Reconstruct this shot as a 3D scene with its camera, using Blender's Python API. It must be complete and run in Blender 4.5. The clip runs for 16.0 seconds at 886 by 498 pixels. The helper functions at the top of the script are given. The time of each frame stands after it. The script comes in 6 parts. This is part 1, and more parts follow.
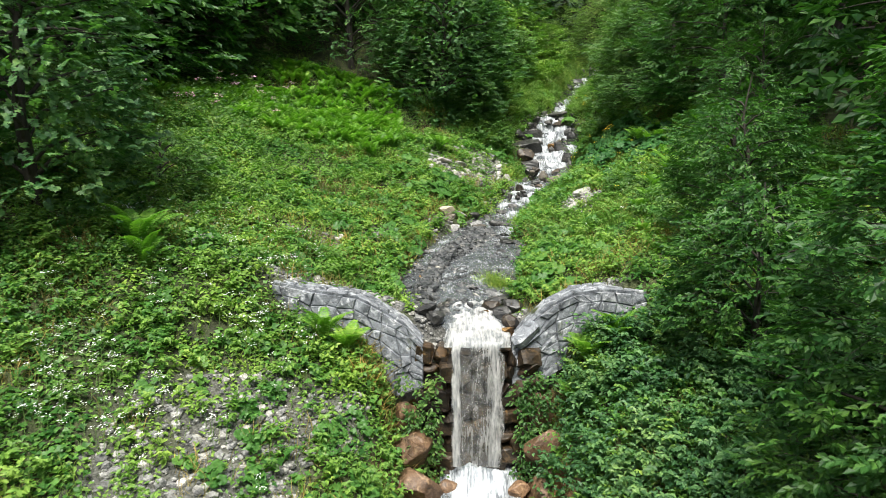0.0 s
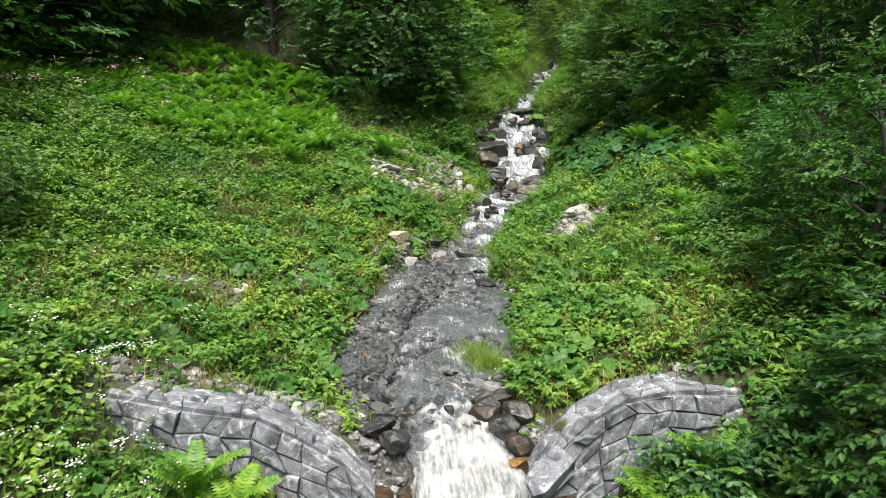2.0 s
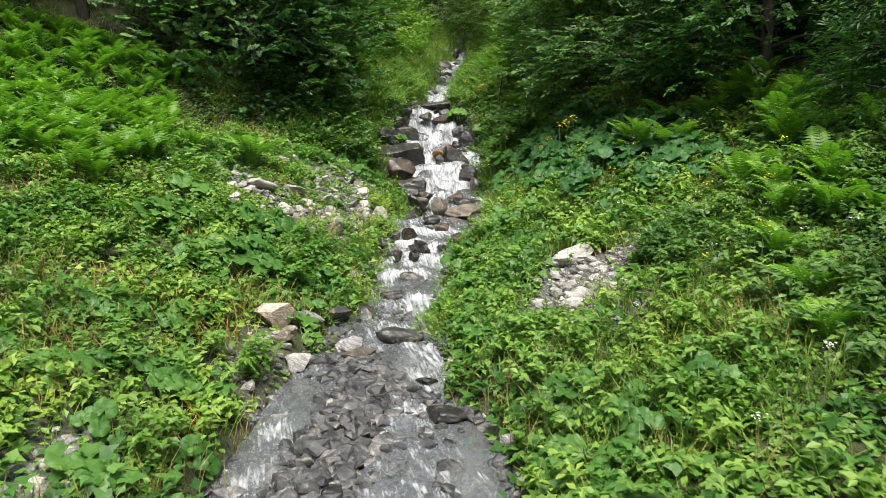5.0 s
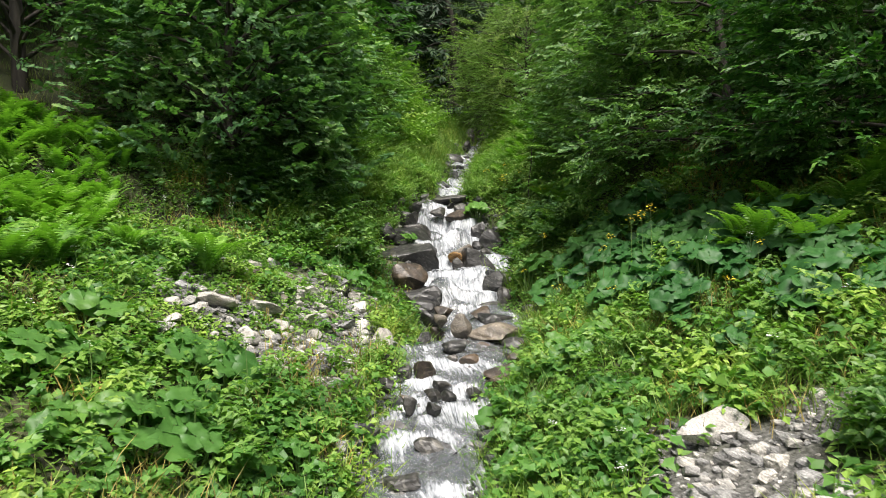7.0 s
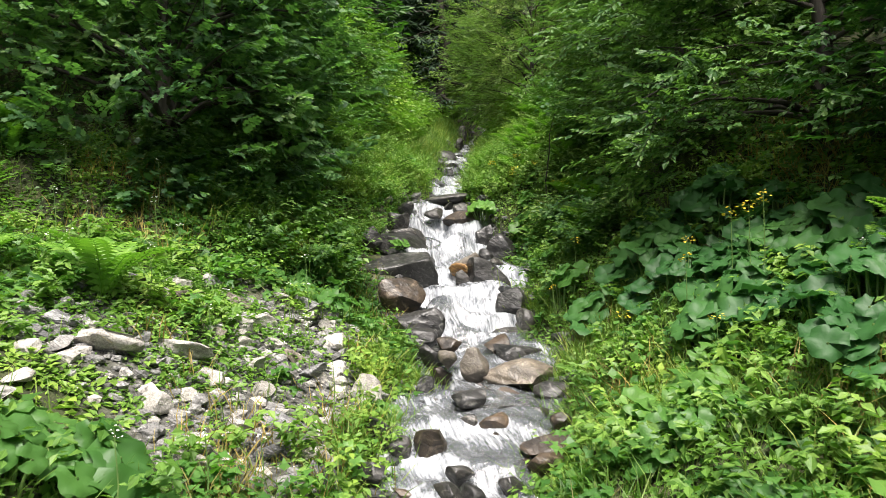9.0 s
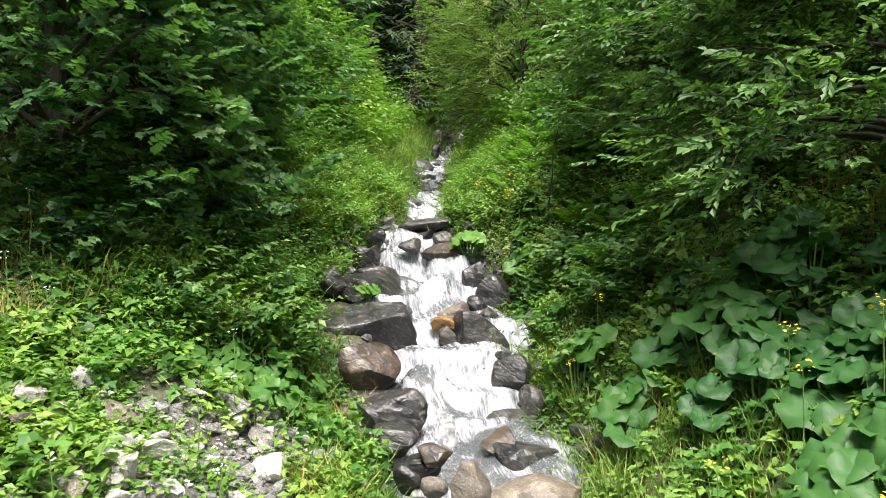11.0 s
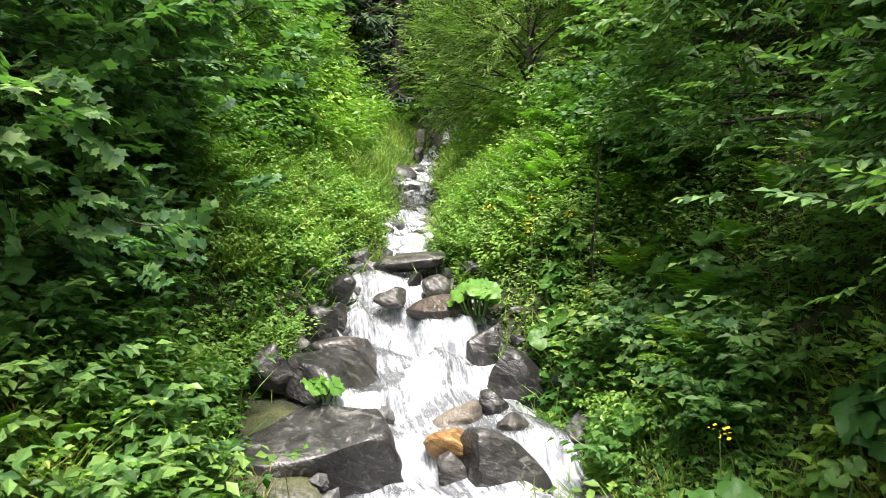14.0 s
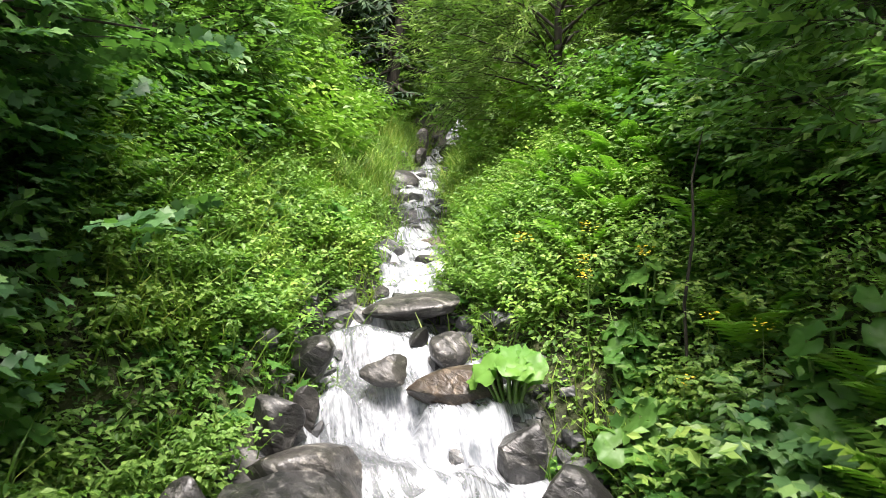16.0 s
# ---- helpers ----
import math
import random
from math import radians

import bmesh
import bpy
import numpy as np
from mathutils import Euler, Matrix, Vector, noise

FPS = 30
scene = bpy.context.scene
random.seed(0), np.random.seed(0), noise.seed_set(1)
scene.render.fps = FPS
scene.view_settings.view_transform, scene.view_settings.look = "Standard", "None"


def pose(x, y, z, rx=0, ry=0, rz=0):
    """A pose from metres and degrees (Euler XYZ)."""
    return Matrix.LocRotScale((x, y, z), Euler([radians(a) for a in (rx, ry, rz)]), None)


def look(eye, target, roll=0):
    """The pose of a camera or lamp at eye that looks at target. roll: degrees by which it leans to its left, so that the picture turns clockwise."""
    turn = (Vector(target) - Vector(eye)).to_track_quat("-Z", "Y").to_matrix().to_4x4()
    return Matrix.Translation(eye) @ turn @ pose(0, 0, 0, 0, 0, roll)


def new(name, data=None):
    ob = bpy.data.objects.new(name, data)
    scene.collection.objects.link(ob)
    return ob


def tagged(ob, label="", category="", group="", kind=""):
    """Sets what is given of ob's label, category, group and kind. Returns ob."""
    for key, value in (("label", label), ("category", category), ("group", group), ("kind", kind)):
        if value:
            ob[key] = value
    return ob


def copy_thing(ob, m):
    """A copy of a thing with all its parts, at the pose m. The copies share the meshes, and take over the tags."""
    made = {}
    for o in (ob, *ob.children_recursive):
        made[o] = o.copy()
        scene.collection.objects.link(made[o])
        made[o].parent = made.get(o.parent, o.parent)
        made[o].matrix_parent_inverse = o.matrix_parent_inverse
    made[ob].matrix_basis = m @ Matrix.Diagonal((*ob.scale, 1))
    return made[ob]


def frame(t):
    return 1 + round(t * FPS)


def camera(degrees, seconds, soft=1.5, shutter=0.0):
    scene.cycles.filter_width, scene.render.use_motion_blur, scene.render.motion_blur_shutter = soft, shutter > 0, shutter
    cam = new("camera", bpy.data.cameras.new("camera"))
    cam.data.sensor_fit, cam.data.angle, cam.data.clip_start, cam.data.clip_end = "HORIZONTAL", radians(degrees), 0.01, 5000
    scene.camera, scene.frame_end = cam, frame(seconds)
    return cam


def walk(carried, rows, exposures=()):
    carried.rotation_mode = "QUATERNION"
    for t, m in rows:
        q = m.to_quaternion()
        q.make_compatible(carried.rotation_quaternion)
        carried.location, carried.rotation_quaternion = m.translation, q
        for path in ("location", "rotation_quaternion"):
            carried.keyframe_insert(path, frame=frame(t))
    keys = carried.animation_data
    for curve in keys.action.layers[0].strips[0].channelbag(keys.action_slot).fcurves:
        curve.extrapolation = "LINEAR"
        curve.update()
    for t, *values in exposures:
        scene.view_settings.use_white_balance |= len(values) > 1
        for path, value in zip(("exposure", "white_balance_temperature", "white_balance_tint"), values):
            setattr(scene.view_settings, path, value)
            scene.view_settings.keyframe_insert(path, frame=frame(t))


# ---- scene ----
cam = camera(64.2, 16.0, soft=0.7, shutter=0.22)
METRES, EYE, TILT, LEAN, TURN = 28.0, 10.0, -9.3, 0.0, 0.0
ROWS = [
    (0.0, 0.0, 0.0, 0.0, 0.0, 0.0, 0.0),
    (0.5, -0.003, 0.0517, 0.0079, -1.74, 0.04, 0.29),
    (1.0, -0.0058, 0.1012, 0.0158, -3.02, 0.04, 0.48),
    (1.5, -0.0078, 0.149, 0.0231, -3.98, 0.06, 0.62),
    (2.0, -0.0093, 0.1953, 0.0303, -4.96, 0.08, 0.77),
    (2.5, -0.0099, 0.2398, 0.037, -6.29, 0.1, 0.97),
    (3.0, -0.009, 0.282, 0.0436, -9.52, 0.05, 1.46),
    (5.5, 0.0034, 0.4654, 0.0707, -14.48, 1.29, 2.38),
    (6.0, 0.0088, 0.4999, 0.0758, -14.46, 3.74, 2.41),
    (6.5, 0.0143, 0.5336, 0.0809, -14.48, 6.1, 2.43),
    (7.0, 0.0201, 0.5662, 0.0857, -14.47, 8.34, 2.43),
    (7.5, 0.0257, 0.5969, 0.09, -14.48, 9.05, 2.47),
    (8.0, 0.0316, 0.6261, 0.0946, -14.53, 9.02, 2.51),
    (8.5, 0.0369, 0.6535, 0.0987, -15.21, 8.98, 2.59),
    (11.0, 0.0603, 0.762, 0.1414, -18.21, 8.78, 2.96),
    (11.5, 0.0647, 0.7801, 0.1465, -18.6, 8.75, 3.02),
    (12.0, 0.0695, 0.7982, 0.1517, -18.61, 8.69, 3.0),
    (12.5, 0.0747, 0.8171, 0.1598, -18.6, 8.65, 3.0),
    (13.0, 0.0804, 0.8362, 0.1688, -18.92, 8.62, 2.97),
    (13.5, 0.0864, 0.8561, 0.1765, -19.81, 8.57, 3.09),
    (14.0, 0.0926, 0.8762, 0.1832, -20.08, 8.53, 3.11),
    (14.5, 0.099, 0.8969, 0.189, -20.1, 8.55, 3.08),
    (15.0, 0.1057, 0.9173, 0.1942, -20.1, 8.51, 3.06),
    (15.5, 0.1121, 0.9374, 0.2016, -20.08, 8.48, 3.08),
    (16.0, 0.1187, 0.9576, 0.2109, -20.1, 8.48, 3.03),
]
PATH = [(t, pose(0, 0, EYE, TILT, LEAN, TURN) @ pose(METRES * x, METRES * y, METRES * z, 90 + pitch, roll, yaw)) for t, x, y, z, yaw, pitch, roll in ROWS]
PATH += [
    (3.2, look((-0.270, 8.480, 9.911), (0.160, 10.408, 9.598), 0.2)),
    (5.3, look((0.046, 12.779, 9.856), (0.547, 14.691, 9.550), 0.0)),
    (8.7, look((1.061, 18.798, 9.749), (1.603, 20.723, 9.754), -0.3)),
    (10.8, look((1.642, 21.479, 10.416), (2.255, 23.383, 10.413), -0.1)),
]
walk(cam, sorted(PATH, key=lambda row: row[0]), exposures=[(0.0, 0.85, 6350, 5), (2.0, 0.74, 6450, 8), (3.0, 0.73, 6500, 9), (6.0, 0.80, 6500, 10), (8.5, 1.03, 6500, 12), (11.0, 1.36, 6500, 13), (13.0, 1.58, 6500, 13), (14.5, 1.70, 6500, 14), (16.0, 1.72, 6500, 15)])

# ---- daylight: a bright overcast sky over a wooded ravine ----
world = bpy.data.worlds.new("overcast_sky")
scene.world = world
world.use_nodes = True
sky = world.node_tree.nodes.new("ShaderNodeTexSky")
sky.sky_type = "NISHITA"
sky.sun_disc = False
sky.sun_elevation, sky.sun_rotation = radians(67), radians(189)
sky.air_density, sky.dust_density = 0.7, 6.0
back = world.node_tree.nodes["Background"]
back.inputs["Strength"].default_value = 0.088
world.node_tree.links.new(sky.outputs["Color"], back.inputs["Color"])
sun = new("sun", bpy.data.lights.new("sun", "SUN"))
sun.data.energy, sun.data.angle, sun.data.color = 4.1, radians(26), (1.0, 0.96, 0.89)
sun.matrix_world = look((-1.5, -9, 22), (0, 0, 0))

# ---- materials ----
def material(name, build):
    m = bpy.data.materials.new(name)
    m.use_nodes = True
    t = m.node_tree
    build(t, t.nodes["Principled BSDF"])
    return m


def node(t, kind, **values):
    n = t.nodes.new("ShaderNode" + kind)
    for k, v in values.items():
        n.inputs[k.replace("_", " ")].default_value = v
    return n


def ramp(t, source, stops):
    n = t.nodes.new("ShaderNodeValToRGB")
    el = n.color_ramp.elements
    while len(el) < len(stops):
        el.new(0.5)
    for e, (p, c) in zip(el, stops):
        e.position, e.color = p, (*c, 1)
    t.links.new(source, n.inputs["Fac"])
    return n.outputs["Color"]


def grain(t, scale, detail=4.0, stretch=(1, 1, 1), world_space=False, distortion=0.0):
    c = t.nodes.new("ShaderNodeNewGeometry").outputs["Position"] if world_space else t.nodes.new("ShaderNodeTexCoord").outputs["Object"]
    mp = t.nodes.new("ShaderNodeMapping")
    mp.inputs["Scale"].default_value = stretch
    t.links.new(c, mp.inputs["Vector"])
    n = node(t, "TexNoise", Scale=scale, Detail=detail, Distortion=distortion)
    t.links.new(mp.outputs["Vector"], n.inputs["Vector"])
    return n.outputs["Fac"]


def blend(t, fac, a, b, mode="MIX"):
    n = t.nodes.new("ShaderNodeMix")
    n.data_type, n.blend_type = "RGBA", mode
    for socket, v in ((n.inputs["Factor"], fac), (n.inputs["A"], a), (n.inputs["B"], b)):
        s = [i for i in n.inputs if i.identifier == socket.identifier][0]
        if isinstance(v, (int, float)):
            s.default_value = v
        elif isinstance(v, tuple):
            s.default_value = (*v, 1)
        else:
            t.links.new(v, s)
    return n.outputs["Result"]


def mixed(t, fac, a, b):
    """Blend of two colours or sockets by a factor socket or number."""
    n = t.nodes.new("ShaderNodeMixRGB")
    for key, v in (("Fac", fac), ("Color1", a), ("Color2", b)):
        if isinstance(v, (int, float)):
            n.inputs[key].default_value = v
        elif isinstance(v, tuple):
            n.inputs[key].default_value = (*v, 1)
        else:
            t.links.new(v, n.inputs[key])
    return n.outputs["Color"]


def relief(t, p, height, strength, distance=0.02):
    b = node(t, "Bump", Strength=strength, Distance=distance)
    t.links.new(height, b.inputs["Height"])
    t.links.new(b.outputs["Normal"], p.inputs["Normal"])


def attribute(t, name):
    a = t.nodes.new("ShaderNodeAttribute")
    a.attribute_name = name
    return a.outputs["Fac"]


def leaf_material(name, dark, mid, light, through_colour, gloss=0.45, see_through=0.31):
    """Foliage: each leaf has its own green; some light passes through it."""
    def build(t, p):
        g = t.nodes.new("ShaderNodeNewGeometry")
        own = ramp(t, g.outputs["Random Per Island"], [(0.0, dark), (0.45, mid), (1.0, light)])
        patch = ramp(t, grain(t, 0.9, 3, world_space=True), [(0.32, (0.59, 0.65, 0.68)), (0.5, (1.05, 0.97, 1.06)), (0.68, (1.58, 1.22, 1.12))])
        n = t.nodes.new("ShaderNodeMixRGB")
        n.blend_type = "MULTIPLY"
        n.inputs["Fac"].default_value = 1.0
        t.links.new(own, n.inputs["Color1"])
        t.links.new(patch, n.inputs["Color2"])
        t.links.new(n.outputs["Color"], p.inputs["Base Color"])
        p.inputs["Roughness"].default_value = gloss
        p.inputs["Specular IOR Level"].default_value = 0.27
        relief(t, p, grain(t, 60, 2, world_space=True), 0.15, 0.01)
        tr = t.nodes.new("ShaderNodeBsdfTranslucent")
        tr.inputs["Color"].default_value = (*through_colour, 1)
        mx = t.nodes.new("ShaderNodeMixShader")
        mx.inputs["Fac"].default_value = see_through
        t.links.new(p.outputs["BSDF"], mx.inputs[1])
        t.links.new(tr.outputs["BSDF"], mx.inputs[2])
        t.links.new(mx.outputs["Shader"], t.nodes["Material Output"].inputs["Surface"])
    return material(name, build)


def slanted(t, scale, detail, stretch, turn, distortion=0.0):
    """Noise drawn out into slanting layers."""
    c = t.nodes.new("ShaderNodeNewGeometry").outputs["Position"]
    mp = t.nodes.new("ShaderNodeMapping")
    mp.vector_type = "TEXTURE"
    mp.inputs["Rotation"].default_value = tuple(radians(a) for a in turn)
    mp.inputs["Scale"].default_value = tuple(1.0 / k for k in stretch)
    t.links.new(c, mp.inputs["Vector"])
    n = node(t, "TexNoise", Scale=scale, Detail=detail, Distortion=distortion)
    t.links.new(mp.outputs["Vector"], n.inputs["Vector"])
    return n.outputs["Fac"]


def rock_material(name, dark, light, vein, wet=0.0, layers=5.0, own_shade=True, moss=0.0, vary=1.0):
    def build(t, p):
        turn = (14, 24, 20)
        band = slanted(t, 4.0, 10, (1, 1, layers * 1.2), turn, 1.0)
        col = ramp(t, band, [(0.30, dark), (0.72, light)])
        veins = ramp(t, slanted(t, 5.0, 12, (1.0, 1.0, layers), turn, 2.0), [(0.55, (0, 0, 0)), (0.78, (1, 1, 1))])
        col = mixed(t, veins, col, vein)
        spots = ramp(t, grain(t, 70, 6, world_space=True), [(0.3, (0.55, 0.55, 0.55)), (0.7, (1.4, 1.4, 1.4))])
        col = blend(t, 1.0, col, spots, "MULTIPLY")
        if own_shade:
            o = t.nodes.new("ShaderNodeObjectInfo") if own_shade == "object" else t.nodes.new("ShaderNodeNewGeometry")
            rnd = o.outputs["Random"] if own_shade == "object" else o.outputs["Random Per Island"]
            tone = ramp(t, rnd, [(0.0, (1 - 0.50 * vary,) * 3), (0.6, (0.95, 0.95, 0.95)), (0.88, (1 + 0.3 * vary, 1 + 0.26 * vary, 1 + 0.2 * vary)), (1.0, (1 + 0.8 * vary, 1 + 0.72 * vary, 1 + 0.6 * vary))])
            col = blend(t, 1.0, col, tone, "MULTIPLY")
        if moss:
            patches = ramp(t, grain(t, 2.2, 5, world_space=True), [(0.66 - moss, (0, 0, 0)), (0.76 - moss, (1, 1, 1))])
            col = mixed(t, patches, col, (0.05, 0.06, 0.018))
        t.links.new(col, p.inputs["Base Color"])
        sheen = ramp(t, grain(t, 7, 6, world_space=True), [(0.35, (0.62 - 0.42 * wet,) * 3), (0.65, (0.92 - 0.45 * wet,) * 3)])
        t.links.new(sheen, p.inputs["Roughness"])
        p.inputs["Specular IOR Level"].default_value = 0.4 + 0.25 * wet
        relief(t, p, slanted(t, 11, 14, (1, 1, layers * 1.3), turn, 0.6), 0.6, 0.03)
    return material(name, build)


def ground_build(t, p):
    soil = ramp(t, grain(t, 3.0, 8, world_space=True), [(0.35, (0.018, 0.019, 0.008)), (0.5, (0.036, 0.046, 0.013)), (0.68, (0.075, 0.078, 0.03))])
    grit = ramp(t, grain(t, 26, 6, world_space=True), [(0.36, (0.035, 0.034, 0.032)), (0.55, (0.11, 0.107, 0.10)), (0.72, (0.22, 0.215, 0.20))])
    col = mixed(t, attribute(t, "gravel"), soil, grit)
    rust = ramp(t, grain(t, 6.0, 7, world_space=True), [(0.35, (0.05, 0.022, 0.009)), (0.65, (0.26, 0.12, 0.045))])
    col = mixed(t, attribute(t, "rust"), col, rust)
    t.links.new(col, p.inputs["Base Color"])
    p.inputs["Roughness"].default_value = 0.92
    relief(t, p, grain(t, 30, 8, world_space=True), 0.8, 0.04)


def flow(t, across, along, detail=4.0, distortion=0.0):
    """Streaks drawn out along the current."""
    uv = t.nodes.new("ShaderNodeUVMap")
    uv.uv_map = "flow"
    mp = t.nodes.new("ShaderNodeMapping")
    mp.inputs["Scale"].default_value = (across, along, 1)
    t.links.new(uv.outputs["UV"], mp.inputs["Vector"])
    n = node(t, "TexNoise", Scale=1.0, Detail=detail, Distortion=distortion)
    t.links.new(mp.outputs["Vector"], n.inputs["Vector"])
    return n.outputs["Fac"]


def add_fields(t, start, fields):
    total = start
    for field, gain in fields:
        c = t.nodes.new("ShaderNodeMath")
        c.operation = "MULTIPLY_ADD"
        t.links.new(field, c.inputs[0])
        c.inputs[1].default_value = gain
        c.inputs[2].default_value = -0.5 * gain
        a = t.nodes.new("ShaderNodeMath")
        t.links.new(c.outputs[0], a.inputs[0])
        t.links.new(total, a.inputs[1])
        total = a.outputs[0]
    return total


def white_water(t, p, low, high, gains, froth=((0.30, (0.21, 0.23, 0.26)), (0.50, (0.36, 0.38, 0.405)), (0.72, (0.57, 0.59, 0.61)))):
    """How white the water is, with its froth coloured in threads."""
    wide, thread, speck = flow(t, 4.5, 2.4, 5, 0.8), flow(t, 26, 2.6, 5, 0.5), flow(t, 55, 12, 3, 0.5)
    total = add_fields(t, attribute(t, "foam"), list(zip((wide, thread, speck), gains)))
    mr = t.nodes.new("ShaderNodeMapRange")
    mr.interpolation_type = "SMOOTHSTEP"
    mr.inputs["From Min"].default_value, mr.inputs["From Max"].default_value = low, high
    t.links.new(total, mr.inputs["Value"])
    t.links.new(ramp(t, add_fields(t, thread, [(speck, 0.5), (wide, 0.8)]), list(froth)), p.inputs["Base Color"])
    p.inputs["Roughness"].default_value = 0.5
    relief(t, p, thread, 0.6, 0.04)
    return mr.outputs[0]


def water_build(t, p):
    """Thin clear water over stones, white where it breaks."""
    white = white_water(t, p, -0.08, 0.92, (1.6, 0.9, 0.45))
    clear = t.nodes.new("ShaderNodeBsdfTransparent")
    clear.inputs["Color"].default_value = (0.78, 0.81, 0.80, 1)
    # grey-blue diffuse share: the sky's reflection put into the water's colour
    sky_grey = t.nodes.new("ShaderNodeBsdfDiffuse")
    sky_grey.inputs["Color"].default_value = (0.25, 0.27, 0.29, 1)
    greyed = t.nodes.new("ShaderNodeMixShader")
    greyed.inputs[0].default_value = 0.30
    t.links.new(clear.outputs[0], greyed.inputs[1])
    t.links.new(sky_grey.outputs[0], greyed.inputs[2])
    shine = t.nodes.new("ShaderNodeBsdfGlossy")
    shine.inputs["Roughness"].default_value = 0.12
    bump = node(t, "Bump", Strength=0.8, Distance=0.06)
    t.links.new(flow(t, 9, 5, 4, 0.5), bump.inputs["Height"])
    t.links.new(bump.outputs["Normal"], shine.inputs["Normal"])
    fr = node(t, "Fresnel", IOR=1.6)
    t.links.new(bump.outputs["Normal"], fr.inputs["Normal"])
    wet = t.nodes.new("ShaderNodeMixShader")
    t.links.new(fr.outputs[0], wet.inputs[0])
    t.links.new(greyed.outputs[0], wet.inputs[1])
    t.links.new(shine.outputs[0], wet.inputs[2])
    out = t.nodes.new("ShaderNodeMixShader")
    t.links.new(white, out.inputs[0])
    t.links.new(wet.outputs[0], out.inputs[1])
    t.links.new(p.outputs["BSDF"], out.inputs[2])
    t.links.new(out.outputs[0], t.nodes["Material Output"].inputs["Surface"])


def plain(name, low, high, scale=20.0, gloss=0.6, bump=0.3):
    def build(t, p):
        t.links.new(ramp(t, grain(t, scale, 5), [(0.35, low), (0.65, high)]), p.inputs["Base Color"])
        p.inputs["Roughness"].default_value = gloss
        relief(t, p, grain(t, scale * 2, 6), bump, 0.01)
    return material(name, build)


def bark_build(t, p):
    t.links.new(ramp(t, grain(t, 9, 6, (1, 1, 0.25)), [(0.3, (0.014, 0.012, 0.009)), (0.7, (0.060, 0.050, 0.040))]), p.inputs["Base Color"])
    p.inputs["Roughness"].default_value = 0.9
    relief(t, p, grain(t, 22, 6, (1, 1, 0.2)), 0.8, 0.02)


M_GROUND = material("hillside_soil", ground_build)
M_WATER = material("stream_water", water_build)
M_BARK = material("bark", bark_build)
M_SLATE = rock_material("dark_wet_slate", (0.006, 0.006, 0.006), (0.050, 0.048, 0.045), (0.20, 0.195, 0.18), wet=0.7, layers=1.6, own_shade="object")
M_BROWN = rock_material("brown_wet_rock", (0.010, 0.008, 0.006), (0.080, 0.056, 0.036), (0.20, 0.16, 0.115), wet=0.65, layers=1.4, own_shade="object", vary=0.7)
M_TAN = rock_material("tan_rock", (0.055, 0.047, 0.037), (0.165, 0.142, 0.112), (0.30, 0.27, 0.22), wet=0.5, layers=1.2, own_shade="object", vary=0.5)
M_ORANGE = rock_material("rust_stained_rock", (0.06, 0.028, 0.01), (0.36, 0.19, 0.05), (0.5, 0.36, 0.17), wet=0.5, own_shade="object")
M_PALE = rock_material("pale_limestone", (0.24, 0.225, 0.20), (0.50, 0.475, 0.435), (0.66, 0.64, 0.60), own_shade="object", layers=1.5, vary=0.4)
M_BUFF = rock_material("buff_rock", (0.12, 0.10, 0.08), (0.38, 0.33, 0.26), (0.55, 0.51, 0.45), own_shade="object", layers=2.0)
M_GREY = rock_material("grey_rock", (0.09, 0.09, 0.092), (0.32, 0.32, 0.32), (0.5, 0.5, 0.5), own_shade="object")
M_GRAVEL = rock_material("dark_gravel", (0.018, 0.020, 0.022), (0.100, 0.104, 0.108), (0.27, 0.26, 0.245), wet=0.5, layers=1.5, own_shade="island")
M_SCREE = rock_material("pale_scree", (0.10, 0.10, 0.098), (0.36, 0.355, 0.34), (0.56, 0.55, 0.52), own_shade="island")
M_WALL = rock_material("lichened_masonry", (0.060, 0.066, 0.075), (0.29, 0.305, 0.335), (0.62, 0.635, 0.66), own_shade="object", layers=1.0, moss=0.02, vary=0.35)
M_MORTAR = plain("old_mortar", (0.07, 0.072, 0.075), (0.22, 0.225, 0.23), 14, 0.95, 0.6)
M_STAIN = rock_material("rust_brown_masonry", (0.006, 0.004, 0.002), (0.050, 0.030, 0.014), (0.17, 0.105, 0.045), wet=0.5, own_shade="object", layers=1.5)
M_MAPLE = leaf_material("maple_leaf", (0.030, 0.084, 0.034), (0.066, 0.162, 0.056), (0.135, 0.270, 0.084), (0.130, 0.340, 0.042))
M_HAZEL = leaf_material("hazel_leaf", (0.026, 0.078, 0.022), (0.070, 0.165, 0.042), (0.150, 0.285, 0.073), (0.160, 0.360, 0.042))
M_WILLOW = leaf_material("willow_leaf", (0.085, 0.165, 0.042), (0.150, 0.265, 0.066), (0.235, 0.380, 0.095), (0.20, 0.38, 0.05))
M_FIR = leaf_material("spruce_needles", (0.010, 0.028, 0.012), (0.018, 0.048, 0.018), (0.032, 0.076, 0.024), (0.02, 0.06, 0.012), 0.6, 0.1)
M_WOODS = leaf_material("far_wood_leaf", (0.016, 0.060, 0.014), (0.036, 0.112, 0.022), (0.074, 0.190, 0.032), (0.07, 0.23, 0.018))
M_HERB = leaf_material("herb_leaf", (0.068, 0.166, 0.028), (0.122, 0.260, 0.040), (0.195, 0.350, 0.058), (0.18, 0.42, 0.03))
M_MEADOW = leaf_material("meadow_leaf", (0.088, 0.185, 0.032), (0.138, 0.275, 0.044), (0.200, 0.350, 0.064), (0.18, 0.42, 0.03))
